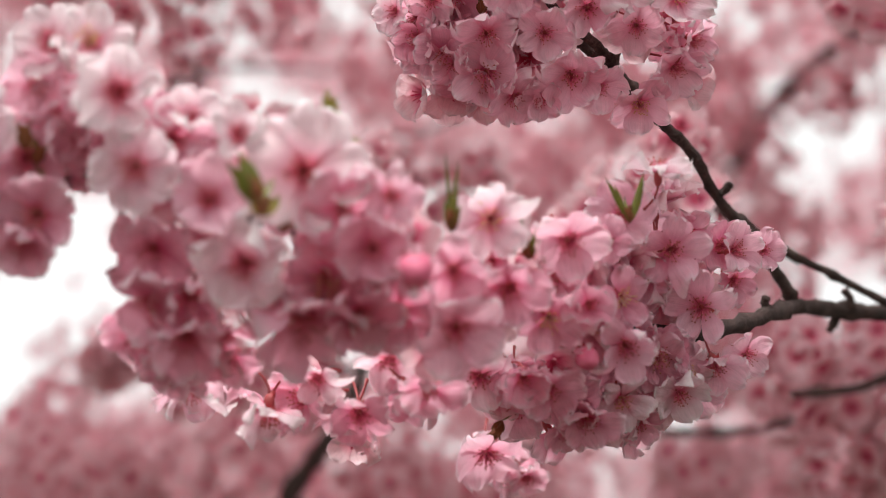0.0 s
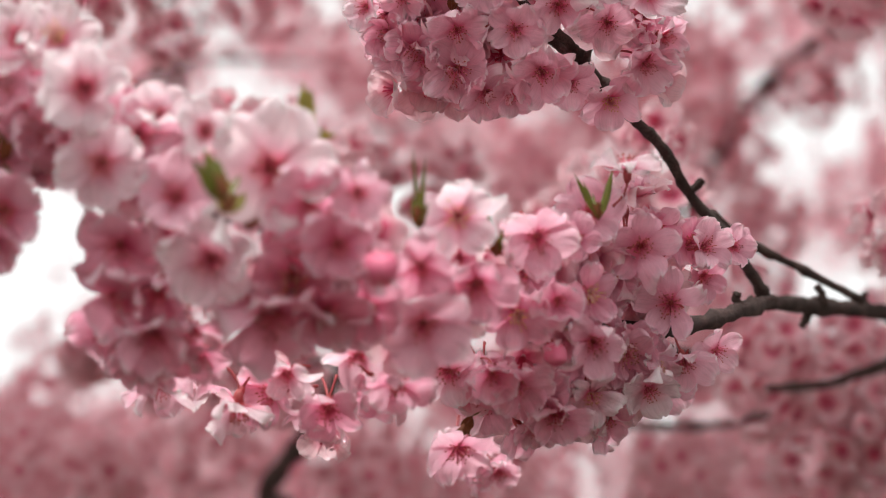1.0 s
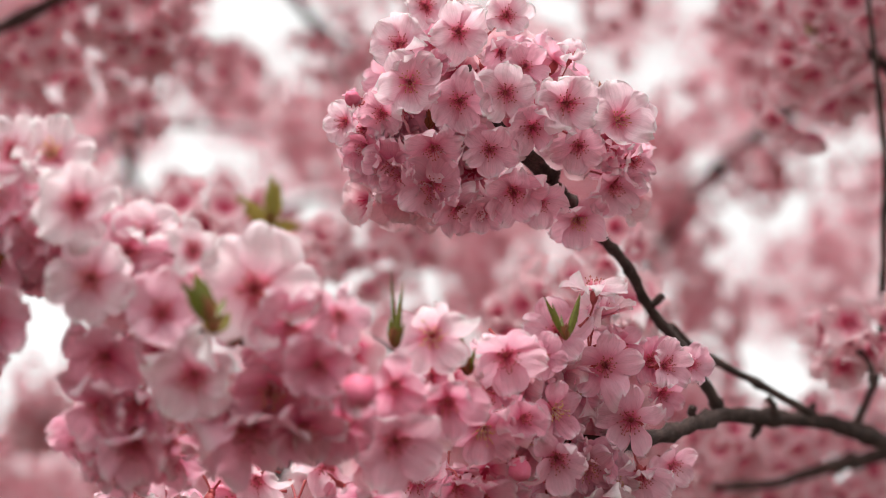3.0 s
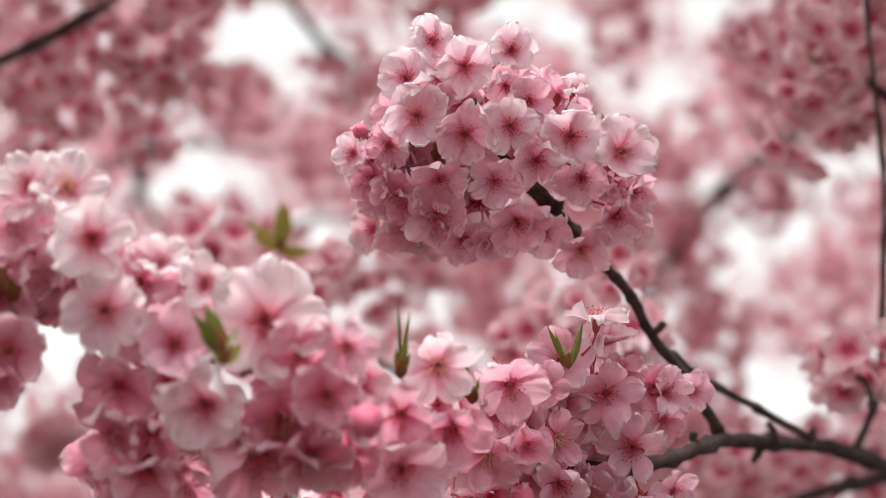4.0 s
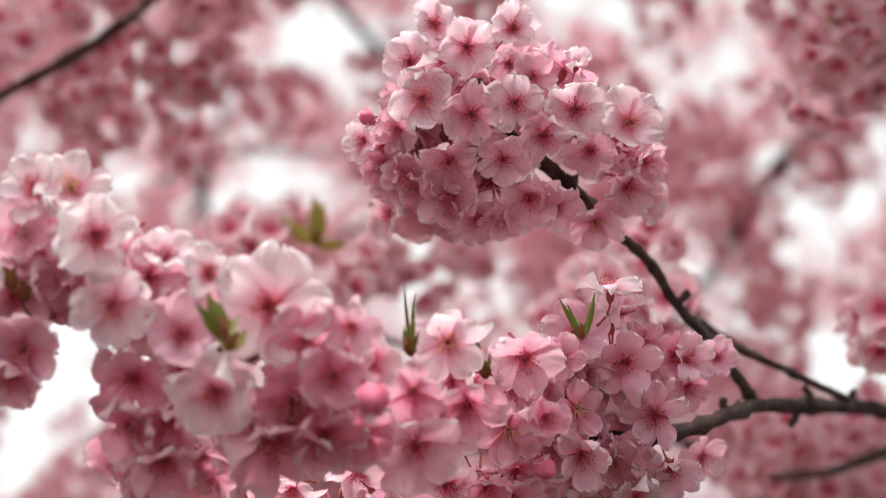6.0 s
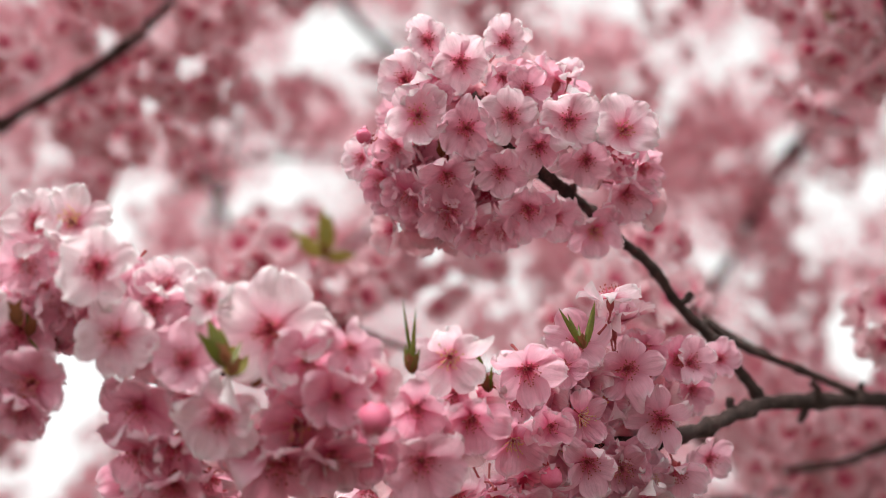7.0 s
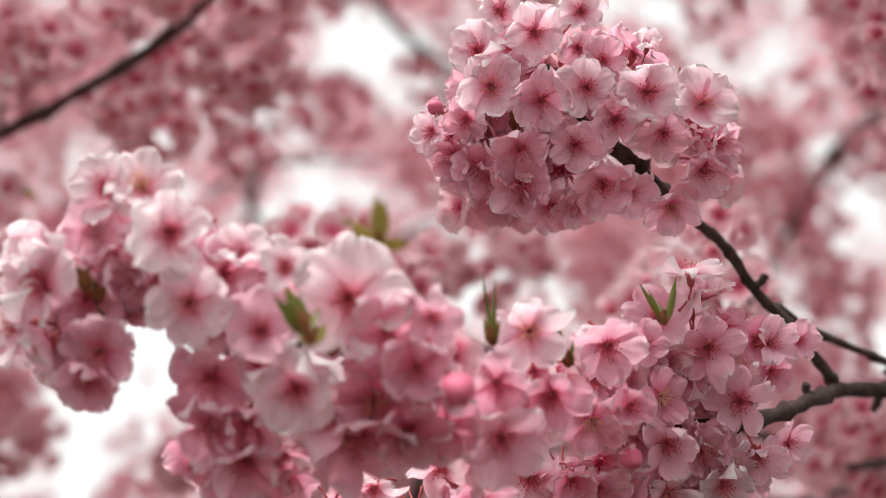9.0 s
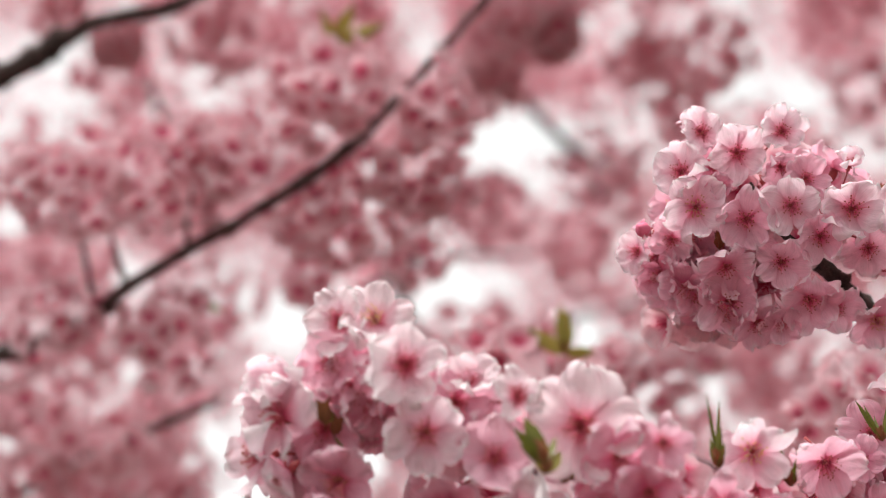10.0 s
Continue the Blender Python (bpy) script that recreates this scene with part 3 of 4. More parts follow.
# left spurs
bloom(FLAT, (-0.151, 0.807, 1.775), (0.01, -0.91, -0.42), 0.0385, PALE)
bloom(OPEN, (-0.158, 0.797, 1.805), (0.11, -0.97, -0.21), 0.0412, WHITE)
bloom(OPEN, (-0.186, 0.821, 1.803), (-0.18, -0.79, -0.58), 0.0357, MID)
bloom(OPEN, (-0.139, 0.824, 1.793), (0.26, -0.90, -0.34), 0.0339, MID)
bloom(OPEN, (-0.132, 0.821, 1.802), (0.09, -0.96, 0.27), 0.0282, WHITE)
bloom(NARROW, (-0.107, 0.803, 1.788), (0.35, -0.94, -0.03), 0.0293, WHITE)
bloom(FLAT, (-0.079, 0.808, 1.773), (0.06, -0.96, -0.29), 0.0504, WHITE)
bloom(OPEN, (-0.063, 0.813, 1.760), (0.32, -0.77, -0.55), 0.0367, ROSY)
bloom(OPEN, (-0.104, 0.820, 1.737), (0.02, -0.81, -0.58), 0.0422, PALE)
bloom(OPEN, (-0.119, 0.812, 1.761), (-0.11, -0.98, 0.15), 0.0367, MID)
bloom(OPEN, (-0.147, 0.839, 1.748), (-0.28, -0.66, -0.70), 0.0394, ROSY)
bloom(OPEN, (-0.149, 0.846, 1.727), (-0.32, -0.50, -0.80), 0.0394, ROSY)
bloom(OPEN, (-0.175, 0.811, 1.833), (-0.01, -0.98, 0.21), 0.0357, WHITE)
bloom(OPEN, (-0.197, 0.817, 1.815), (-0.19, -0.93, -0.31), 0.0339, MID)
bloom(OPEN, (-0.081, 0.848, 1.721), (0.03, -0.40, -0.92), 0.0502, ROSY)
bloom(OPEN, (-0.057, 0.848, 1.722), (0.33, -0.52, -0.79), 0.0365, ROSY)
bloom(NARROW, (-0.042, 0.811, 1.764), (0.36, -0.89, -0.28), 0.0275, MID)
bloom(OPEN, (-0.072, 0.844, 1.735), (0.12, -0.71, -0.70), 0.0374, ROSY)
bloom(OPEN, (-0.178, 0.824, 1.794), (-0.03, -0.75, -0.66), 0.0335, MID)
bloom(OPEN, (-0.133, 0.851, 1.712), (-0.07, -0.39, -0.92), 0.0374, ROSY)
bloom(OPEN, (-0.192, 0.811, 1.833), (-0.21, -0.97, 0.10), 0.0339, WHITE)
bloom(OPEN, (-0.050, 0.818, 1.743), (0.22, -0.80, -0.57), 0.0330, ROSY)
bloom(OPEN, (-0.131, 0.845, 1.729), (-0.07, -0.52, -0.85), 0.0374, ROSY)
# tip spurs
bloom(OPEN, (-0.222, 0.815, 1.789), (-0.51, -0.86, -0.05), 0.0423)
bloom(OPEN, (-0.234, 0.825, 1.774), (-0.7, -0.63, -0.33), 0.0426)
bloom(CUP, (-0.221, 0.817, 1.801), (-0.3, -0.91, 0.29), 0.0399)
bloom(OPEN, (-0.202, 0.824, 1.785), (0.08, -0.85, -0.51), 0.0372)
bloom(OPEN, (-0.221, 0.829, 1.766), (-0.46, -0.55, -0.69), 0.0399)

bloom(OPEN, (-0.004, 0.975, 1.913), (-0.1, -0.9, -0.3), 0.034, MID)
bloom(OPEN, (0.014, 0.985, 1.908), (0.1, -0.9, -0.3), 0.034, MID)
bloom(OPEN, (-0.022, 0.975, 1.925), (-0.2, -0.95, 0.0), 0.034, MID)

NEAREST = len(GROWN)
NOTCH = Vector((-0.176, 0.836, 1.755))
TWIG = Vector((0.062, 0.972, 1.891))
TWIG_LINE = [Vector((0.095, 1.047, 1.884)).lerp(Vector((0.035, 0.991, 1.926)), k / 5) for k in range(6)]
# the blossoms deeper in, seen between those in front
for shape, place, way, size in list(GROWN):
    if shape == "bud" or (place - TWIG).length < 0.030:
        continue
    crowd = [p for _, p, _, _ in GROWN[:NEAREST] if (p - place).length < 0.06]
    heart = sum(crowd, Vector()) / len(crowd)
    for depth in (0.016, 0.028)[:1 if place.z > 1.85 and way.z < -0.5 else bloom_rng.choice((1, 1, 2))]:
        deep = place + (heart - place) * 0.40 + Vector((bloom_rng.uniform(-0.014, 0.014), depth + bloom_rng.uniform(0, 0.010), bloom_rng.uniform(-0.008, 0.010) + (0.006 if place.z > 1.85 else 0)))
        if math.hypot(deep.x - NOTCH.x, deep.z - NOTCH.z) < 0.031 or (deep.z < 1.85 and deep.x > 0.112) or (deep - TWIG).length < 0.034 or (place.z > 1.85 and min((deep - p).length for p in TWIG_LINE) < 0.018):
            continue
        # only mid and rosy tissue: the bough's inner shade put into the petal colour
        bloom(OPEN, deep, way + Vector((bloom_rng.uniform(-0.8, 0.8), bloom_rng.uniform(-0.2, 0.6), bloom_rng.uniform(-0.8, 0.3))), 0.033 * bloom_rng.uniform(0.9, 1.1), bloom_rng.choice((MID, ROSY)))

# young leaves among the blossoms
leaf_tuft(near_bough, (-0.017, 0.853, 1.760), [(-0.023, 0.842, 1.795), (-0.012, 0.847, 1.793)], 0.9, 0.42)
leaf_tuft(near_bough, (0.067, 0.918, 1.785), [(0.054, 0.911, 1.805), (0.061, 0.916, 1.805), (0.073, 0.918, 1.812), (0.066, 0.925, 1.802)], 0.8, 0.95)
leaf_tuft(near_bough, (-0.093, 0.776, 1.749), [(-0.108, 0.771, 1.764), (-0.101, 0.773, 1.772), (-0.106, 0.781, 1.759), (-0.097, 0.782, 1.770), (-0.091, 0.787, 1.766)], 1.1, 2.0)
leaf_tuft(near_bough, (-0.018, 0.849, 1.760), [(-0.016, 0.843, 1.778), (-0.019, 0.848, 1.775), (-0.014, 0.853, 1.774)], 0.9, 1.5)
leaf_tuft(near_bough, (-0.095, 0.795, 1.749), [(-0.101, 0.798, 1.764), (-0.094, 0.801, 1.767), (-0.089, 0.801, 1.762)], 1.0, 3.0, True)
leaf_tuft(near_bough, (-0.197, 0.801, 1.78), [(-0.202, 0.8, 1.787), (-0.194, 0.8, 1.786), (-0.198, 0.8, 1.789)], 1.2, 2.6, True)
leaf_tuft(near_bough, (0.018, 0.89, 1.758), [(0.019, 0.875, 1.767), (0.014, 0.876, 1.780)])
leaf_tuft(near_bough, (-0.089, 0.821, 1.75), [(-0.081, 0.831, 1.764), (-0.094, 0.819, 1.757)])
leaf_tuft(near_bough, (-0.197, 0.817, 1.779), [(-0.199, 0.814, 1.795), (-0.191, 0.817, 1.772)])
leaf_tuft(near_bough, (-0.121, 0.887, 1.724), [(-0.119, 0.898, 1.721), (-0.125, 0.873, 1.726)])
leaf_tuft(near_bough, (0.084, 0.958, 1.932), [(0.093, 0.955, 1.943), (0.085, 0.957, 1.936)])
leaf_tuft(near_bough, (0.018, 0.95, 1.936), [(0.02, 0.951, 1.943), (0.014, 0.951, 1.931)])
leaf_tuft(near_bough, (-0.006, 0.954, 1.909), [(-0.008, 0.952, 1.917), (-0.002, 0.954, 1.913)])
leaf_tuft(near_bough, (0.006, 0.986, 1.701), [(0.011, 0.986, 1.704), (0, 0.986, 1.696)])

# ---------------------------------------------------------------- boughs behind it
def flower_piece(r, nu, nv, threads=7):
    """A whole small blossom: five petals and its dark eye, facing +z."""
    pieces = []
    lift = r.uniform(5, 45)
    for k in range(5):
        g = petal_grid(r, nu, nv, cup=r.uniform(0.1, 0.6))
        pieces.append(moved(g, Matrix.Rotation(math.radians(72 * k + r.uniform(-8, 8)), 4, "Z") @ Matrix.Translation((0, 0.001, 0)) @ Matrix.Rotation(math.radians(lift + r.uniform(-10, 10)), 4, "X")))
    for k in range(threads):
        a, s = 0.9 * k, 0.0035 if k else 0
        tip = (s * math.cos(a), s * math.sin(a), 0.0065)
        pieces.append(([(-0.0006, 0, 0), (0.0006, 0, 0), (tip[0] + 0.0006, tip[1], tip[2]), (tip[0] - 0.0006, tip[1] + 0.0006, tip[2])], [(0, 1, 2, 3)], [(0.5, 0.02)] * 4))
    return join(pieces)


mid_rng = random.Random(33)
FLOWERS = [mesh_of("blossom", *flower_piece(mid_rng, 4, 5), mass_mat) for _ in range(8)]


def cluster(parent, place, radius, count):
    """A ball-like spur of blossoms that face outwards, uneven and with gaps."""
    r = mid_rng
    squash = Vector((r.uniform(0.8, 1.2), r.uniform(0.8, 1.2), r.uniform(0.75, 1.1)))
    for k in range(count):
        z = 1 - 2 * (k + 0.5) / count
        an = 2.39996 * k + r.uniform(-0.4, 0.4)
        s = math.sqrt(1 - z * z)
        d = Vector((s * math.cos(an), s * math.sin(an), z))
        p = Vector(place) + Vector([a * b for a, b in zip(d, squash)]) * radius * r.uniform(0.45, 1.0)
        way = d + Vector((r.uniform(-0.5, 0.5), r.uniform(-0.5, 0.5), r.uniform(-0.7, 0.2)))
        part("blossom", r.choice(FLOWERS), parent, facing(p, way, r.uniform(0, 6.28), r.uniform(0.9, 1.1)))


# blossoms in the heart of the near bough, behind all others
for shape, place, way, size in GROWN[:NEAREST]:
    if shape != "bud" and way.z > -0.8 and (place - Vector((0.062, 0.972, 1.891))).length > 0.04:
        crowd = [p for _, p, _, _ in GROWN[:NEAREST] if (p - place).length < 0.06]
        heart = sum(crowd, Vector()) / len(crowd)
        p = place + (heart - place) * 0.4 + Vector((mid_rng.uniform(-0.012, 0.012), mid_rng.uniform(0.028, 0.045), mid_rng.uniform(-0.010, 0.008)))
        if math.hypot(p.x - NOTCH.x, p.z - NOTCH.z) > 0.038 and not (p.z < 1.85 and p.x > 0.112):
            part("inner_blossom", mid_rng.choice(FLOWERS), near_bough, facing(p, way + Vector((mid_rng.uniform(-0.6, 0.6), mid_rng.uniform(-0.4, 0.4), mid_rng.uniform(-0.6, 0.4))), mid_rng.uniform(0, 6.28), 1.05))

left_bough = thing("cherry_bough", (-1.85, 2.65, 1.75), "blossoming cherry bough out of focus behind, dark bare wood between clusters", "tree branch", "boughs behind")
limb("limb", left_bough, [(-1.85, 2.65, 1.744), (-1.3, 2.2, 1.844), (-0.808, 1.57, 2.051), (-0.686, 1.528, 2.063), (-0.549, 1.457, 2.072), (-0.506, 1.433, 2.092), (-0.45, 1.43, 2.121), (-0.39, 1.427, 2.151), (-0.313, 1.421, 2.195), (-0.256, 1.41, 2.241), (-0.224, 1.403, 2.273), (-0.182, 1.393, 2.313), (-0.139, 1.38, 2.362)], 0.016, 0.005, seed=21)
limb("twig", left_bough, [(-0.503, 1.433, 2.095), (-0.511, 1.422, 2.120), (-0.514, 1.415, 2.138), (-0.519, 1.402, 2.171)], 0.005, 0.003, seed=22)
limb("twig", left_bough, [(-0.534, 1.436, 2.075), (-0.536, 1.424, 2.107), (-0.541, 1.411, 2.139), (-0.548, 1.399, 2.167)], 0.005, 0.003, seed=23)
limb("twig", left_bough, [(-0.45, 1.43, 2.121), (-0.448, 1.423, 2.141), (-0.441, 1.411, 2.173)], 0.004, 0.003, seed=24)
cluster(left_bough, (-0.31, 1.382, 2.245), 0.056, 32)
cluster(left_bough, (-0.349, 1.402, 2.236), 0.029, 8)
cluster(left_bough, (-0.228, 1.42, 2.233), 0.042, 18)
cluster(left_bough, (-0.25, 1.456, 2.186), 0.037, 14)
cluster(left_bough, (-0.461, 1.41, 2.175), 0.056, 33)
cluster(left_bough, (-0.544, 1.4, 2.173), 0.047, 22)
cluster(left_bough, (-0.434, 1.403, 2.202), 0.034, 12)
cluster(left_bough, (-0.397, 1.394, 2.184), 0.029, 8)
cluster(left_bough, (-0.34, 1.454, 2.161), 0.027, 8)
cluster(left_bough, (-0.476, 1.454, 2.056), 0.042, 18)
cluster(left_bough, (-0.566, 1.435, 2.072), 0.039, 15)
cluster(left_bough, (-0.576, 1.39, 2.187), 0.024, 8)
cluster(left_bough, (-0.298, 1.447, 2.192), 0.025, 8)
cluster(left_bough, (-0.639, 1.535, 2.067), 0.031, 10)
cluster(left_bough, (-0.365, 1.501, 2.174), 0.037, 14)
cluster(left_bough, (-0.27, 1.501, 2.173), 0.027, 8)
cluster(left_bough, (-0.33, 1.535, 2.165), 0.030, 9)
cluster(left_bough, (-0.229, 1.477, 2.18), 0.024, 8)
cluster(left_bough, (-0.271, 1.59, 2.157), 0.026, 8)
cluster(left_bough, (-0.392, 1.64, 2.165), 0.029, 9)
cluster(left_bough, (-0.662, 1.644, 2.056), 0.044, 20)
cluster(left_bough, (-0.6, 1.669, 2.013), 0.041, 17)
cluster(left_bough, (-0.668, 1.669, 1.989), 0.044, 20)
limb("limb", left_bough, [(-0.806, 1.708, 1.972), (-0.686, 1.716, 1.995), (-0.604, 1.714, 2.030), (-0.546, 1.713, 2.053), (-0.494, 1.714, 2.070)], 0.012, 0.007, seed=25)
leaf_tuft(left_bough, (-0.305, 1.361, 2.274), [(-0.317, 1.349, 2.301), (-0.284, 1.352, 2.305), (-0.261, 1.361, 2.291)], 1.0, 2.0, True)
leaf_tuft(left_bough, (-0.442, 1.393, 2.227), [(-0.417, 1.394, 2.233), (-0.409, 1.402, 2.215), (-0.462, 1.393, 2.219)], 1.0, 2.0, True)
leaf_tuft(left_bough, (-0.449, 1.445, 2.088), [(-0.424, 1.456, 2.069), (-0.428, 1.452, 2.078)], 1.0, 2.0, True)
middle_bough = thing("cherry_bough", (0.3, 1.5, 1.8), "out-of-focus cherry spur with blossoms and upright olive-green leaves", "tree branch", "boughs behind")
limb("limb", middle_bough, [(0.175, 1.484, 1.846), (0.062, 1.465, 1.88), (-0.046, 1.446, 1.919), (-0.106, 1.415, 1.937), (-0.135, 1.382, 1.967), (-0.134, 1.377, 1.984), (-0.127, 1.372, 2.001)], 0.006, 0.003, seed=31)
cluster(middle_bough, (-0.193, 1.343, 1.981), 0.022, 8)
cluster(middle_bough, (-0.148, 1.338, 1.973), 0.028, 8)
cluster(middle_bough, (-0.109, 1.367, 1.956), 0.026, 8)
cluster(middle_bough, (-0.183, 1.382, 1.96), 0.027, 8)
cluster(middle_bough, (-0.093, 1.383, 1.974), 0.018, 8)
cluster(middle_bough, (-0.131, 1.394, 1.933), 0.031, 10)
leaf_tuft(middle_bough, (-0.12, 1.32, 1.97), [(-0.124, 1.308, 2.007), (-0.113, 1.31, 2.002), (-0.096, 1.321, 1.971), (-0.146, 1.311, 1.991)], 1.0, 2.4, True)
cluster(middle_bough, (-0.237, 1.722, 1.892), 0.034, 11)
cluster(middle_bough, (-0.164, 1.725, 1.888), 0.031, 10)
cluster(middle_bough, (-0.284, 1.726, 1.872), 0.026, 8)
limb("limb", middle_bough, [(0.012, 1.532, 1.856), (-0.086, 1.628, 1.872), (-0.164, 1.725, 1.891), (-0.237, 1.722, 1.892), (-0.284, 1.726, 1.872)], 0.005, 0.003, seed=32)
cluster(middle_bough, (-0.051, 1.643, 2.037), 0.026, 8)
cluster(middle_bough, (-0.090, 1.682, 2.068), 0.024, 8)
cluster(middle_bough, (-0.021, 1.733, 2.089), 0.022, 7)
cluster(middle_bough, (-0.096, 1.668, 2.059), 0.022, 7)
right_bough = thing("cherry_bough", (1.3, 2.62, 2.05), "blossoming cherry twig beside the near bough, slightly out of focus", "tree branch", "boughs behind")
limb("limb", right_bough, [(1.3, 2.62, 2.05), (0.85, 1.95, 2.12), (0.376, 1.261, 2.038), (0.333, 1.249, 2.075), (0.307, 1.243, 2.094), (0.282, 1.239, 2.105), (0.261, 1.237, 2.112)], 0.012, 0.003, seed=41)
cluster(right_bough, (0.289, 1.231, 2.129), 0.045, 21)
cluster(right_bough, (0.27, 1.245, 2.088), 0.029, 8)
cluster(right_bough, (0.316, 1.245, 2.086), 0.029, 8)
cluster(right_bough, (0.313, 1.226, 2.145), 0.033, 11)
cluster(right_bough, (0.277, 1.211, 1.869), 0.025, 8)
cluster(right_bough, (0.298, 1.209, 1.876), 0.019, 8)
limb("twig", right_bough, [(0.289, 1.191, 1.834), (0.288, 1.195, 1.852), (0.281, 1.211, 1.869)], 0.004, 0.003, seed=42)
leaf_tuft(right_bough, (0.262, 1.222, 2.092), [(0.257, 1.218, 2.105), (0.272, 1.223, 2.088), (0.261, 1.22, 2.1)], 1.0, 2.0, True)
cluster(right_bough, (0.092, 1.25, 1.91), 0.026, 8)
cluster(right_bough, (0.13, 1.278, 1.954), 0.023, 8)
cluster(right_bough, (0.065, 1.352, 1.92), 0.026, 8)
cluster(right_bough, (0.136, 1.254, 1.897), 0.024, 8)
limb("twig", right_bough, [(0.193, 1.188, 1.843), (0.164, 1.22, 1.873), (0.128, 1.249, 1.912), (0.092, 1.247, 1.918)], 0.004, 0.003, seed=43)
cluster(right_bough, (0.316, 1.283, 2.133), 0.049, 12)
cluster(right_bough, (0.262, 1.280, 2.070), 0.039, 9)
cluster(right_bough, (0.337, 1.342, 2.129), 0.044, 11)
cluster(right_bough, (0.258, 1.349, 2.167), 0.039, 9)
lower_bough = thing("cherry_bough", (1.3, 2.6, 1.7), "cherry bough below and behind, its blossoms blurred and shaded", "tree branch", "boughs behind")
limb("limb", lower_bough, [(1.3, 2.6, 1.7), (0.9, 2.0, 1.75), (0.471, 1.453, 1.877), (0.401, 1.459, 1.858), (0.339, 1.465, 1.841), (0.308, 1.468, 1.832), (0.278, 1.471, 1.822), (0.229, 1.473, 1.818)], 0.02, 0.005, seed=51)
cluster(lower_bough, (0.249, 1.514, 1.855), 0.037, 14)
cluster(lower_bough, (0.314, 1.559, 1.876), 0.033, 11)
cluster(lower_bough, (0.283, 1.525, 1.816), 0.037, 14)
cluster(lower_bough, (0.352, 1.524, 1.819), 0.041, 17)
cluster(lower_bough, (0.237, 1.526, 1.815), 0.028, 8)
cluster(lower_bough, (0.33, 1.534, 1.787), 0.046, 21)
cluster(lower_bough, (0.376, 1.558, 1.878), 0.028, 8)
cluster(lower_bough, (0.285, 1.589, 1.78), 0.047, 23)
for place, radius in (((0.332, 1.974, 1.783), 0.056), ((0.444, 1.999, 1.795), 0.059), ((0.531, 1.974, 1.851), 0.054), ((0.518, 1.950, 1.938), 0.051), ((0.246, 2.024, 1.789), 0.049), ((0.419, 2.049, 1.740), 0.061), ((0.295, 2.049, 1.727), 0.056), ((0.531, 2.024, 1.764), 0.059), ((0.258, 1.999, 1.851), 0.044), ((0.593, 1.999, 1.913), 0.054)):
    cluster(lower_bough, place, radius, int(9500 * radius ** 2))
far_right_bough = thing("cherry_bough", (1.38, 2.7, 2.75), "thick cherry limb far behind, strongly blurred", "tree branch", "boughs behind")
limb("limb", far_right_bough, [(1.38, 2.7, 2.75), (0.779, 2.318, 2.815), (0.627, 2.361, 2.652), (0.505, 2.392, 2.533), (0.444, 2.405, 2.481), (0.394, 2.416, 2.44), (0.352, 2.429, 2.391), (0.322, 2.445, 2.332), (0.246, 2.473, 2.228)], 0.026, 0.012, seed=61)
cluster(far_right_bough, (0.341, 2.22, 2.161), 0.053, 16)
cluster(far_right_bough, (0.509, 2.312, 2.201), 0.055, 16)
cluster(far_right_bough, (0.231, 2.192, 2.569), 0.048, 16)
cluster(far_right_bough, (0.39, 2.193, 2.567), 0.051, 16)
cluster(far_right_bough, (0.452, 2.418, 2.437), 0.069, 30)
cluster(far_right_bough, (0.345, 2.441, 2.347), 0.061, 30)
cluster(far_right_bough, (0.283, 2.418, 2.42), 0.077, 30)
cluster(far_right_bough, (0.52, 2.395, 2.526), 0.061, 30)
cluster(far_right_bough, (0.368, 2.372, 2.23), 0.059, 30)
under_bough = thing("cherry_bough", (-1.85, 2.65, 0.9), "cherry limb rising behind the blossoms, blurred", "tree branch", "boughs behind")
limb("limb", under_bough, [(-1.85, 2.65, 0.9), (-0.8, 2.1, 1.2), (-0.246, 1.932, 1.708), (-0.207, 1.906, 1.8), (-0.179, 1.896, 1.839), (-0.156, 1.887, 1.872), (-0.128, 1.87, 1.932)], 0.03, 0.012, seed=71)
limb("limb", under_bough, [(1.3, 2.62, 1.6), (0.9, 2.1, 1.75), (0.388, 1.805, 1.854), (0.308, 1.8, 1.864), (0.228, 1.801, 1.85), (0.163, 1.799, 1.849), (0.099, 1.798, 1.847), (0.013, 1.8, 1.829)], 0.012, 0.005, seed=72)
cluster(under_bough, (-0.265, 1.946, 1.835), 0.052, 28)
cluster(under_bough, (-0.102, 1.956, 1.821), 0.052, 28)
cluster(under_bough, (-0.375, 1.946, 1.823), 0.052, 28)
cluster(under_bough, (-0.463, 1.944, 1.822), 0.052, 28)
cluster(under_bough, (0.196, 1.861, 1.819), 0.044, 28)
cluster(under_bough, (0.014, 1.962, 1.811), 0.047, 28)
cluster(under_bough, (-0.184, 1.927, 1.909), 0.047, 28)
cluster(under_bough, (0.322, 1.933, 1.943), 0.064, 28)
cluster(under_bough, (0.264, 1.927, 1.959), 0.047, 28)
cluster(under_bough, (0.375, 1.94, 1.927), 0.052, 28)
cluster(under_bough, (-0.393, 1.911, 1.94), 0.029, 28)
cluster(under_bough, (-0.645, 1.883, 2.078), 0.048, 28)
cluster(under_bough, (-0.622, 1.956, 2.031), 0.050, 28)
cluster(under_bough, (-0.640, 1.861, 1.991), 0.050, 28)
cluster(under_bough, (-0.585, 1.927, 1.972), 0.046, 28)
cluster(under_bough, (-0.708, 1.887, 2.051), 0.050, 28)
cluster(under_bough, (-0.718, 1.960, 1.992), 0.050, 28)
upper_left_bough = thing("cherry_bough", (-1.9, 2.7, 2.35), "dark cherry limb above, strongly blurred, with dense blossoms", "tree branch", "boughs behind")
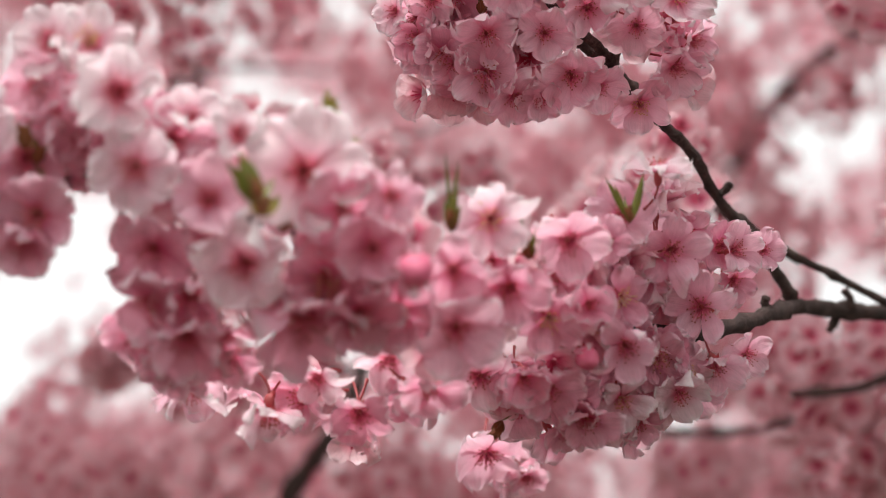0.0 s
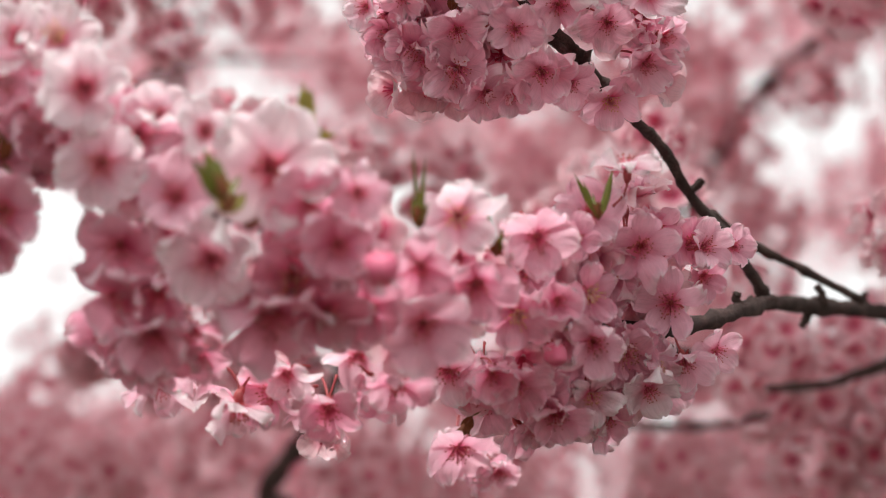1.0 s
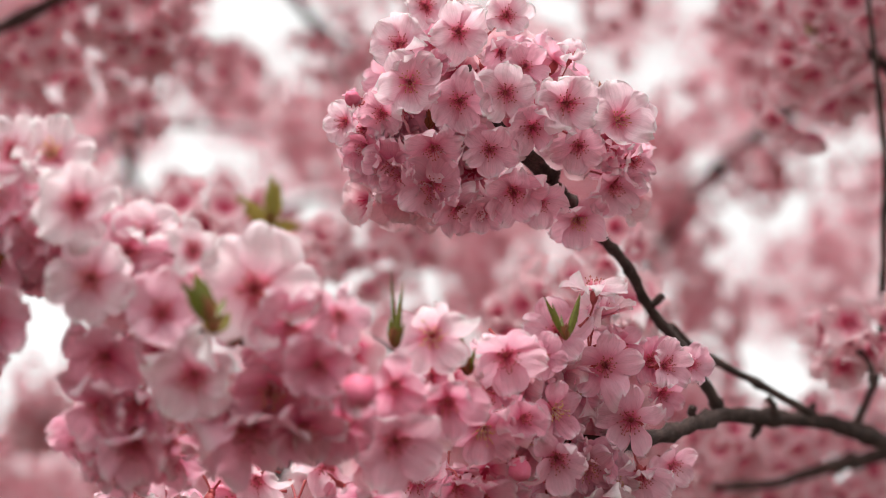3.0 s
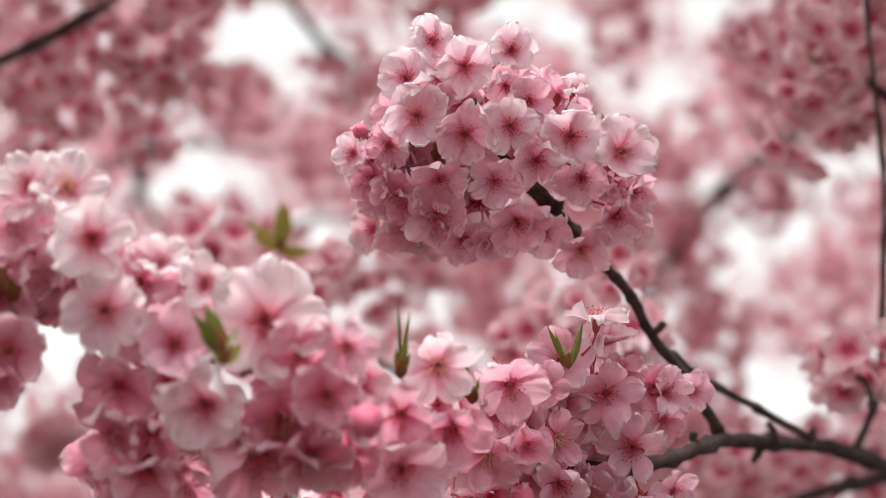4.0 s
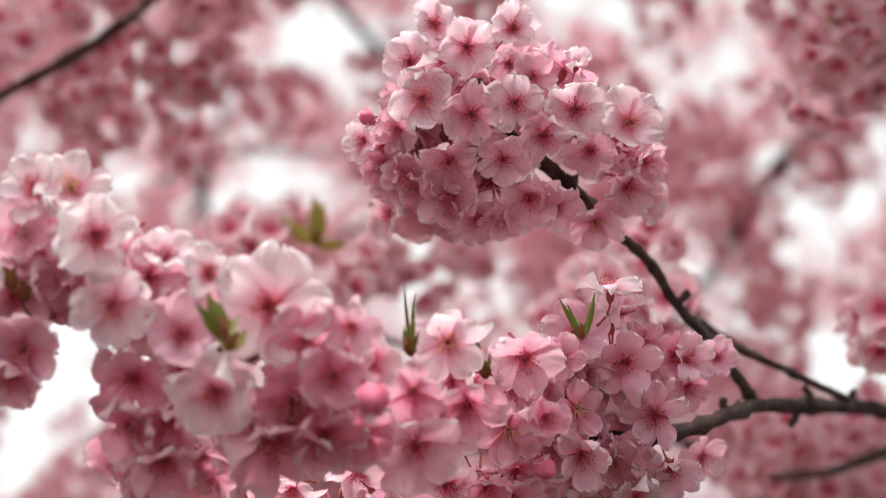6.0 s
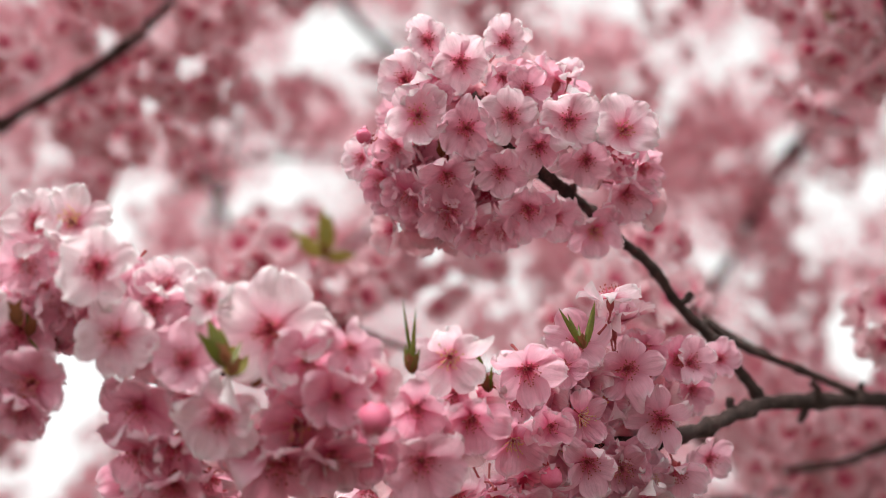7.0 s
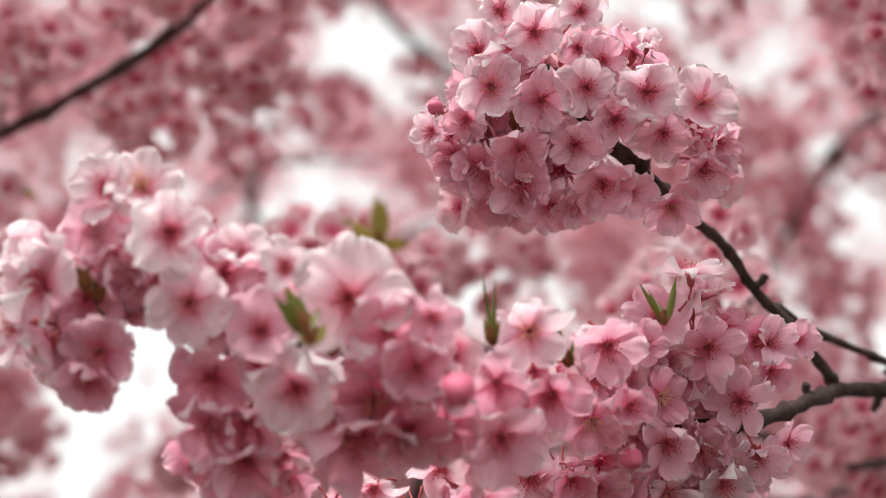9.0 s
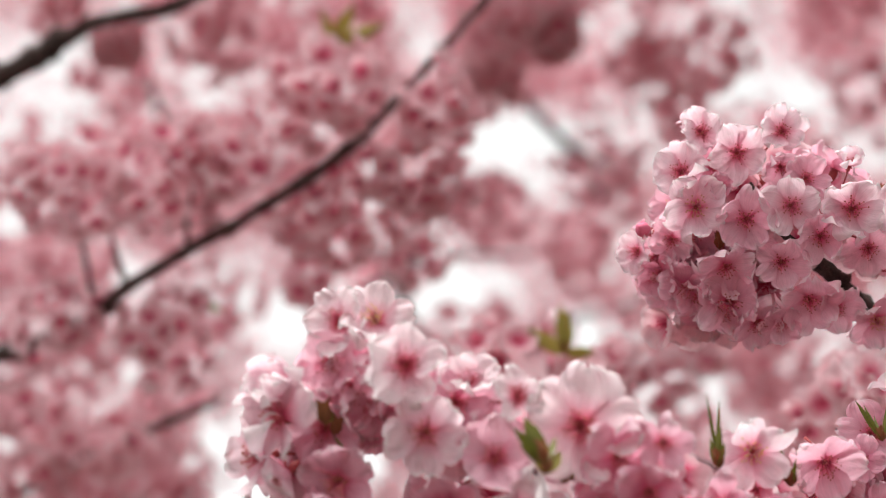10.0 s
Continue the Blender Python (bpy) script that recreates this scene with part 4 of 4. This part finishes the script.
limb("limb", upper_left_bough, [(-1.9, 2.7, 2.35), (-0.803, 1.512, 2.294), (-0.719, 1.51, 2.328), (-0.663, 1.51, 2.349), (-0.613, 1.507, 2.373), (-0.573, 1.505, 2.393), (-0.48, 1.511, 2.411), (-0.412, 1.505, 2.452)], 0.028, 0.011, seed=81)
cluster(upper_left_bough, (-0.557, 1.892, 2.572), 0.051, 28)
cluster(upper_left_bough, (-0.67, 1.878, 2.569), 0.034, 28)
cluster(upper_left_bough, (-0.734, 1.854, 2.609), 0.040, 28)
cluster(upper_left_bough, (-0.193, 1.761, 2.482), 0.049, 28)
cluster(upper_left_bough, (-0.145, 1.77, 2.475), 0.031, 28)
cluster(upper_left_bough, (-0.04, 2.069, 2.577), 0.053, 28)
cluster(upper_left_bough, (-0.224, 1.865, 2.481), 0.039, 28)
distant_bough = thing("cherry_bough", (0, 2.7, 2.5), "thin bare cherry twigs far behind against the sky, blurred", "tree branch", "boughs behind")
limb("limb", distant_bough, [(-0.268, 2.443, 2.768), (-0.224, 2.463, 2.707), (-0.163, 2.488, 2.631), (-0.127, 2.508, 2.569)], 0.014, 0.0084, seed=90)
limb("limb", distant_bough, [(-0.264, 2.618, 2.389), (-0.19, 2.608, 2.43), (-0.116, 2.607, 2.443), (-0.041, 2.601, 2.472)], 0.01, 0.006, seed=91)
limb("limb", distant_bough, [(-0.455, 2.533, 2.657), (-0.459, 2.554, 2.585), (-0.442, 2.573, 2.522), (-0.454, 2.594, 2.451)], 0.01, 0.006, seed=92)
limb("limb", distant_bough, [(-0.256, 2.41, 2.739), (-0.234, 2.425, 2.707), (-0.174, 2.457, 2.644), (-0.111, 2.479, 2.611)], 0.016, 0.0096, seed=93)
limb("limb", distant_bough, [(-0.493, 2.488, 2.451), (-0.441, 2.483, 2.481), (-0.358, 2.488, 2.498), (-0.235, 2.505, 2.498)], 0.01, 0.006, seed=94)
limb("limb", distant_bough, [(-0.46, 2.558, 2.414), (-0.437, 2.545, 2.454), (-0.408, 2.511, 2.558), (-0.395, 2.486, 2.637)], 0.01, 0.006, seed=95)
limb("limb", distant_bough, [(-0.471, 2.486, 2.526), (-0.442, 2.511, 2.454), (-0.404, 2.537, 2.382)], 0.012, 0.0072, seed=96)
limb("limb", distant_bough, [(0.305, 2.584, 2.334), (0.345, 2.571, 2.375), (0.391, 2.547, 2.448), (0.504, 2.525, 2.515)], 0.01, 0.006, seed=97)
limb("limb", distant_bough, [(-0.024, 2.599, 2.29), (-0.023, 2.578, 2.353), (-0.013, 2.558, 2.416)], 0.01, 0.006, seed=98)
limb("limb", distant_bough, [(-0.779, 2.329, 2.761), (-0.773, 2.342, 2.73), (-0.753, 2.363, 2.683)], 0.014, 0.0084, seed=99)
limb("limb", distant_bough, [(-0.921, 2.514, 2.231), (-0.828, 2.512, 2.267), (-0.76, 2.509, 2.3), (-0.701, 2.51, 2.318)], 0.014, 0.0084, seed=100)
limb("limb", distant_bough, [(-1.095, 2.458, 2.313), (-1.027, 2.456, 2.342), (-0.976, 2.455, 2.364)], 0.016, 0.0096, seed=101)

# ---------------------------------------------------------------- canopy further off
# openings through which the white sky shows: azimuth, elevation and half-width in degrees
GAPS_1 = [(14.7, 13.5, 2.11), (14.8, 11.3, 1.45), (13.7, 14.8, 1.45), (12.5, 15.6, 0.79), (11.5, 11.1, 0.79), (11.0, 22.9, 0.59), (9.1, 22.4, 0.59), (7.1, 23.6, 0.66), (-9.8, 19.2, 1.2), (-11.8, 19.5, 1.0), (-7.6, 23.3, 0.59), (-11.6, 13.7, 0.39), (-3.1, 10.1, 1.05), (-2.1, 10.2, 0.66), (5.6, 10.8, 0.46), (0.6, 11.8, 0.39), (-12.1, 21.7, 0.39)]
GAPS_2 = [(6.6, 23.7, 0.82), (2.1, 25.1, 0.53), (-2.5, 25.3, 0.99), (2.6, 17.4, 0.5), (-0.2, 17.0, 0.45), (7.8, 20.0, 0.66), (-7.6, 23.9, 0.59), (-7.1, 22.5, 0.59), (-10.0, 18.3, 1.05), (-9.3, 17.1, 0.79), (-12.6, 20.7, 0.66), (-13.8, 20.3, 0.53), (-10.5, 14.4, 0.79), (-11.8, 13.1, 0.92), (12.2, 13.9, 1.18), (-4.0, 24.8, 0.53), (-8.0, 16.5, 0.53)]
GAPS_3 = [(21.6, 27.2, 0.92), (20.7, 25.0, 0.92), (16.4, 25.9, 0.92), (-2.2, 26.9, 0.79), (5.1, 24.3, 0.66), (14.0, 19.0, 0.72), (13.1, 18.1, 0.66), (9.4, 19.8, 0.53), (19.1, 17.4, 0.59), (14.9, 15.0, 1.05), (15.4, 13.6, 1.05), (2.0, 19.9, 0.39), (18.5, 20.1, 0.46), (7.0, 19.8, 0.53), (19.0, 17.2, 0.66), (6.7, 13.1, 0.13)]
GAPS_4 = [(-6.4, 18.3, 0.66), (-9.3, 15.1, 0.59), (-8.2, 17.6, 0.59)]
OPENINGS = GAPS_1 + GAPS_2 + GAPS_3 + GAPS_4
far_rng = random.Random(5)
def far_set(nu, nv):
    """Simple blossoms for what stays far off, as arrays."""
    return [[np.array(a) for a in flower_piece(far_rng, nu, nv, 3)] for _ in range(6)]


FAR_PIECES, DIM_PIECES = far_set(2, 2), far_set(2, 1)


def canopy(name, label, near, far, spread, count, seed, size, clear, pieces, grow=1.0, thick=24):
    """Clumps of blossoms strewn through the crown, clear of its openings; one mesh of many petals."""
    r = random.Random(seed)
    verts, faces, uvs, o, made = [], [], [], 0, 0
    for _ in range(count * 6):
        if made >= count:
            break
        az, el, d = r.uniform(*spread[0]), r.uniform(*spread[1]), r.uniform(near, far)
        rad = size * r.uniform(0.7, 1.3)
        reach = math.degrees(rad / d)
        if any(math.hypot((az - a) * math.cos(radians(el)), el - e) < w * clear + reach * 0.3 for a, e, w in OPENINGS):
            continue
        made += 1
        a, e = radians(az), radians(el)
        at = np.array((-math.sin(a) * math.cos(e), math.cos(a) * math.cos(e), math.sin(e))) * d + (0, 0, 1.55)
        n = int(thick * (rad / 0.06) ** 2 / grow ** 2)
        for k in range(n):
            z = 1 - 2 * (k + 0.5) / n
            an = 2.39996 * k + r.uniform(-0.4, 0.4)
            s = math.sqrt(1 - z * z)
            way = Vector((s * math.cos(an), s * math.sin(an), z))
            p = at + np.array(way) * rad * r.uniform(0.4, 1.05) * (1.1, 1.1, 0.85)
            m = np.array(facing((0, 0, 0), way + Vector((r.uniform(-0.5, 0.5), r.uniform(-0.5, 0.5), r.uniform(-0.7, 0.2))), r.uniform(0, 6.28), grow * r.uniform(0.95, 1.25)).to_3x3())
            v, f, u = pieces[r.randrange(6)]
            verts.append(v @ m.T + p)
            faces.append(f + o)
            uvs.append(u)
            o += len(v)
    me = mesh_of(name, np.concatenate(verts).tolist(), np.concatenate(faces).tolist(), np.concatenate(uvs), mass_mat)
    return tagged(new(name, me), label, "blossoms", kind="stuff")


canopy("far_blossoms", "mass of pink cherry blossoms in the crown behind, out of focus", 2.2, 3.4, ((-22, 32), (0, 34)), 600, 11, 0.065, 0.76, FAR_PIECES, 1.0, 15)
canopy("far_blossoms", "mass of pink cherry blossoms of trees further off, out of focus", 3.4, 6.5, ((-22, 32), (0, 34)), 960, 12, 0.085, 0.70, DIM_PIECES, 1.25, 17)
# extra low layer, mostly out of view, that keeps light off the bottom
canopy("low_blossoms", "cherry blossoms low behind the boughs, mostly below the view, added to block light", 2.8, 5.5, ((-20, 24), (-3, 9.5)), 300, 18, 0.085, 0.6, DIM_PIECES, 1.2, 18)
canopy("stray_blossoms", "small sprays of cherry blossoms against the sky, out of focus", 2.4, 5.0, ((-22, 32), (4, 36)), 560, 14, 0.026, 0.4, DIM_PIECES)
# three layers added above the view so that the background falls into shade
canopy("upper_blossoms", "cherry blossoms added overhead, above the view, to shade the boughs behind", 2.0, 7.0, ((-60, 60), (33, 57)), 300, 13, 0.16, 0.0, DIM_PIECES, 2.6)
canopy("upper_blossoms", "cherry blossoms added just overhead, above the view, to shade the lower boughs", 1.5, 2.5, ((-42, -6), (30, 50)), 130, 16, 0.12, 0.0, DIM_PIECES, 1.7)
canopy("upper_blossoms", "cherry blossoms added just overhead, above the view, to shade the lower boughs", 1.9, 2.7, ((-9, 22), (33, 48)), 60, 17, 0.12, 0.0, DIM_PIECES, 1.7)
# added behind the camera: blocks part of the sky that lights the petals
canopy("rear_blossoms", "cherry blossoms added unseen behind the camera, to dim the sky's light from there", 4.0, 7.0, ((80, 280), (-4, 58)), 320, 15, 0.14, 0.0, DIM_PIECES, 2.0)

# ---------------------------------------------------------------- trunks that bear the boughs, beside the view
for place, top in (((1.35, 2.65, 0), 3.6), ((-1.9, 2.7, 0), 3.4)):
    tree = thing("cherry_tree", place, "old cherry trunk with dark ringed bark on the bare earth", "tree", "cherry trunks")
    limb("trunk", tree, [(0, 0, -0.05), (0.02, 0.01, 0.3), (-0.02, 0.03, 1.0), (0.03, 0.02, 1.8), (-0.01, 0.05, 2.6), (0.05, 0.2, top)], 0.34, 0.10, seed=91, sides=16, knob=0.08)

# ---------------------------------------------------------------- a dark belt of shrubs, carried unseen all round to cut horizon light
def shrub_belt():
    """Ragged evergreen shrubs all round, added against horizon light; many small leaves in one mesh."""
    r = random.Random(77)
    verts, faces, uvs = [], [], []
    for k in range(15000):
        a = r.uniform(0, 2 * math.pi)
        top = 3.2 + 0.6 * noise.noise(Vector((math.cos(a) * 4, math.sin(a) * 4, 0))) + 0.5 * noise.noise(Vector((math.cos(a) * 15, math.sin(a) * 15, 3)))
        z, d = top * r.random() ** 0.7, r.uniform(13, 15.5)
        p, s = Vector((d * math.sin(a), d * math.cos(a), z)), r.uniform(0.12, 0.26)
        m = Euler((r.uniform(0, 6.28), r.uniform(0, 6.28), r.uniform(0, 6.28))).to_matrix()
        o = len(verts)
        for q in ((-0.5, 0, 0), (0, -0.9, 0.1), (0.5, 0, 0), (0, 0.9, 0.1)):
            verts.append(tuple(p + m @ Vector(q) * s))
        faces.append((o, o + 1, o + 2, o + 3))
    me = mesh_of("shrub_belt", verts, faces, None, shrub_mat, False)
    return tagged(new("shrub_belt", me), "dark evergreen shrubs, carried all round out of view to cut light from the horizon", "shrubs", kind="stuff")


shrub_mat = matte("shrub_leaves", [(0.25, (0.03, 0.035, 0.012)), (0.75, (0.10, 0.09, 0.04))], 1.5, rough=0.6)
shrub_belt()
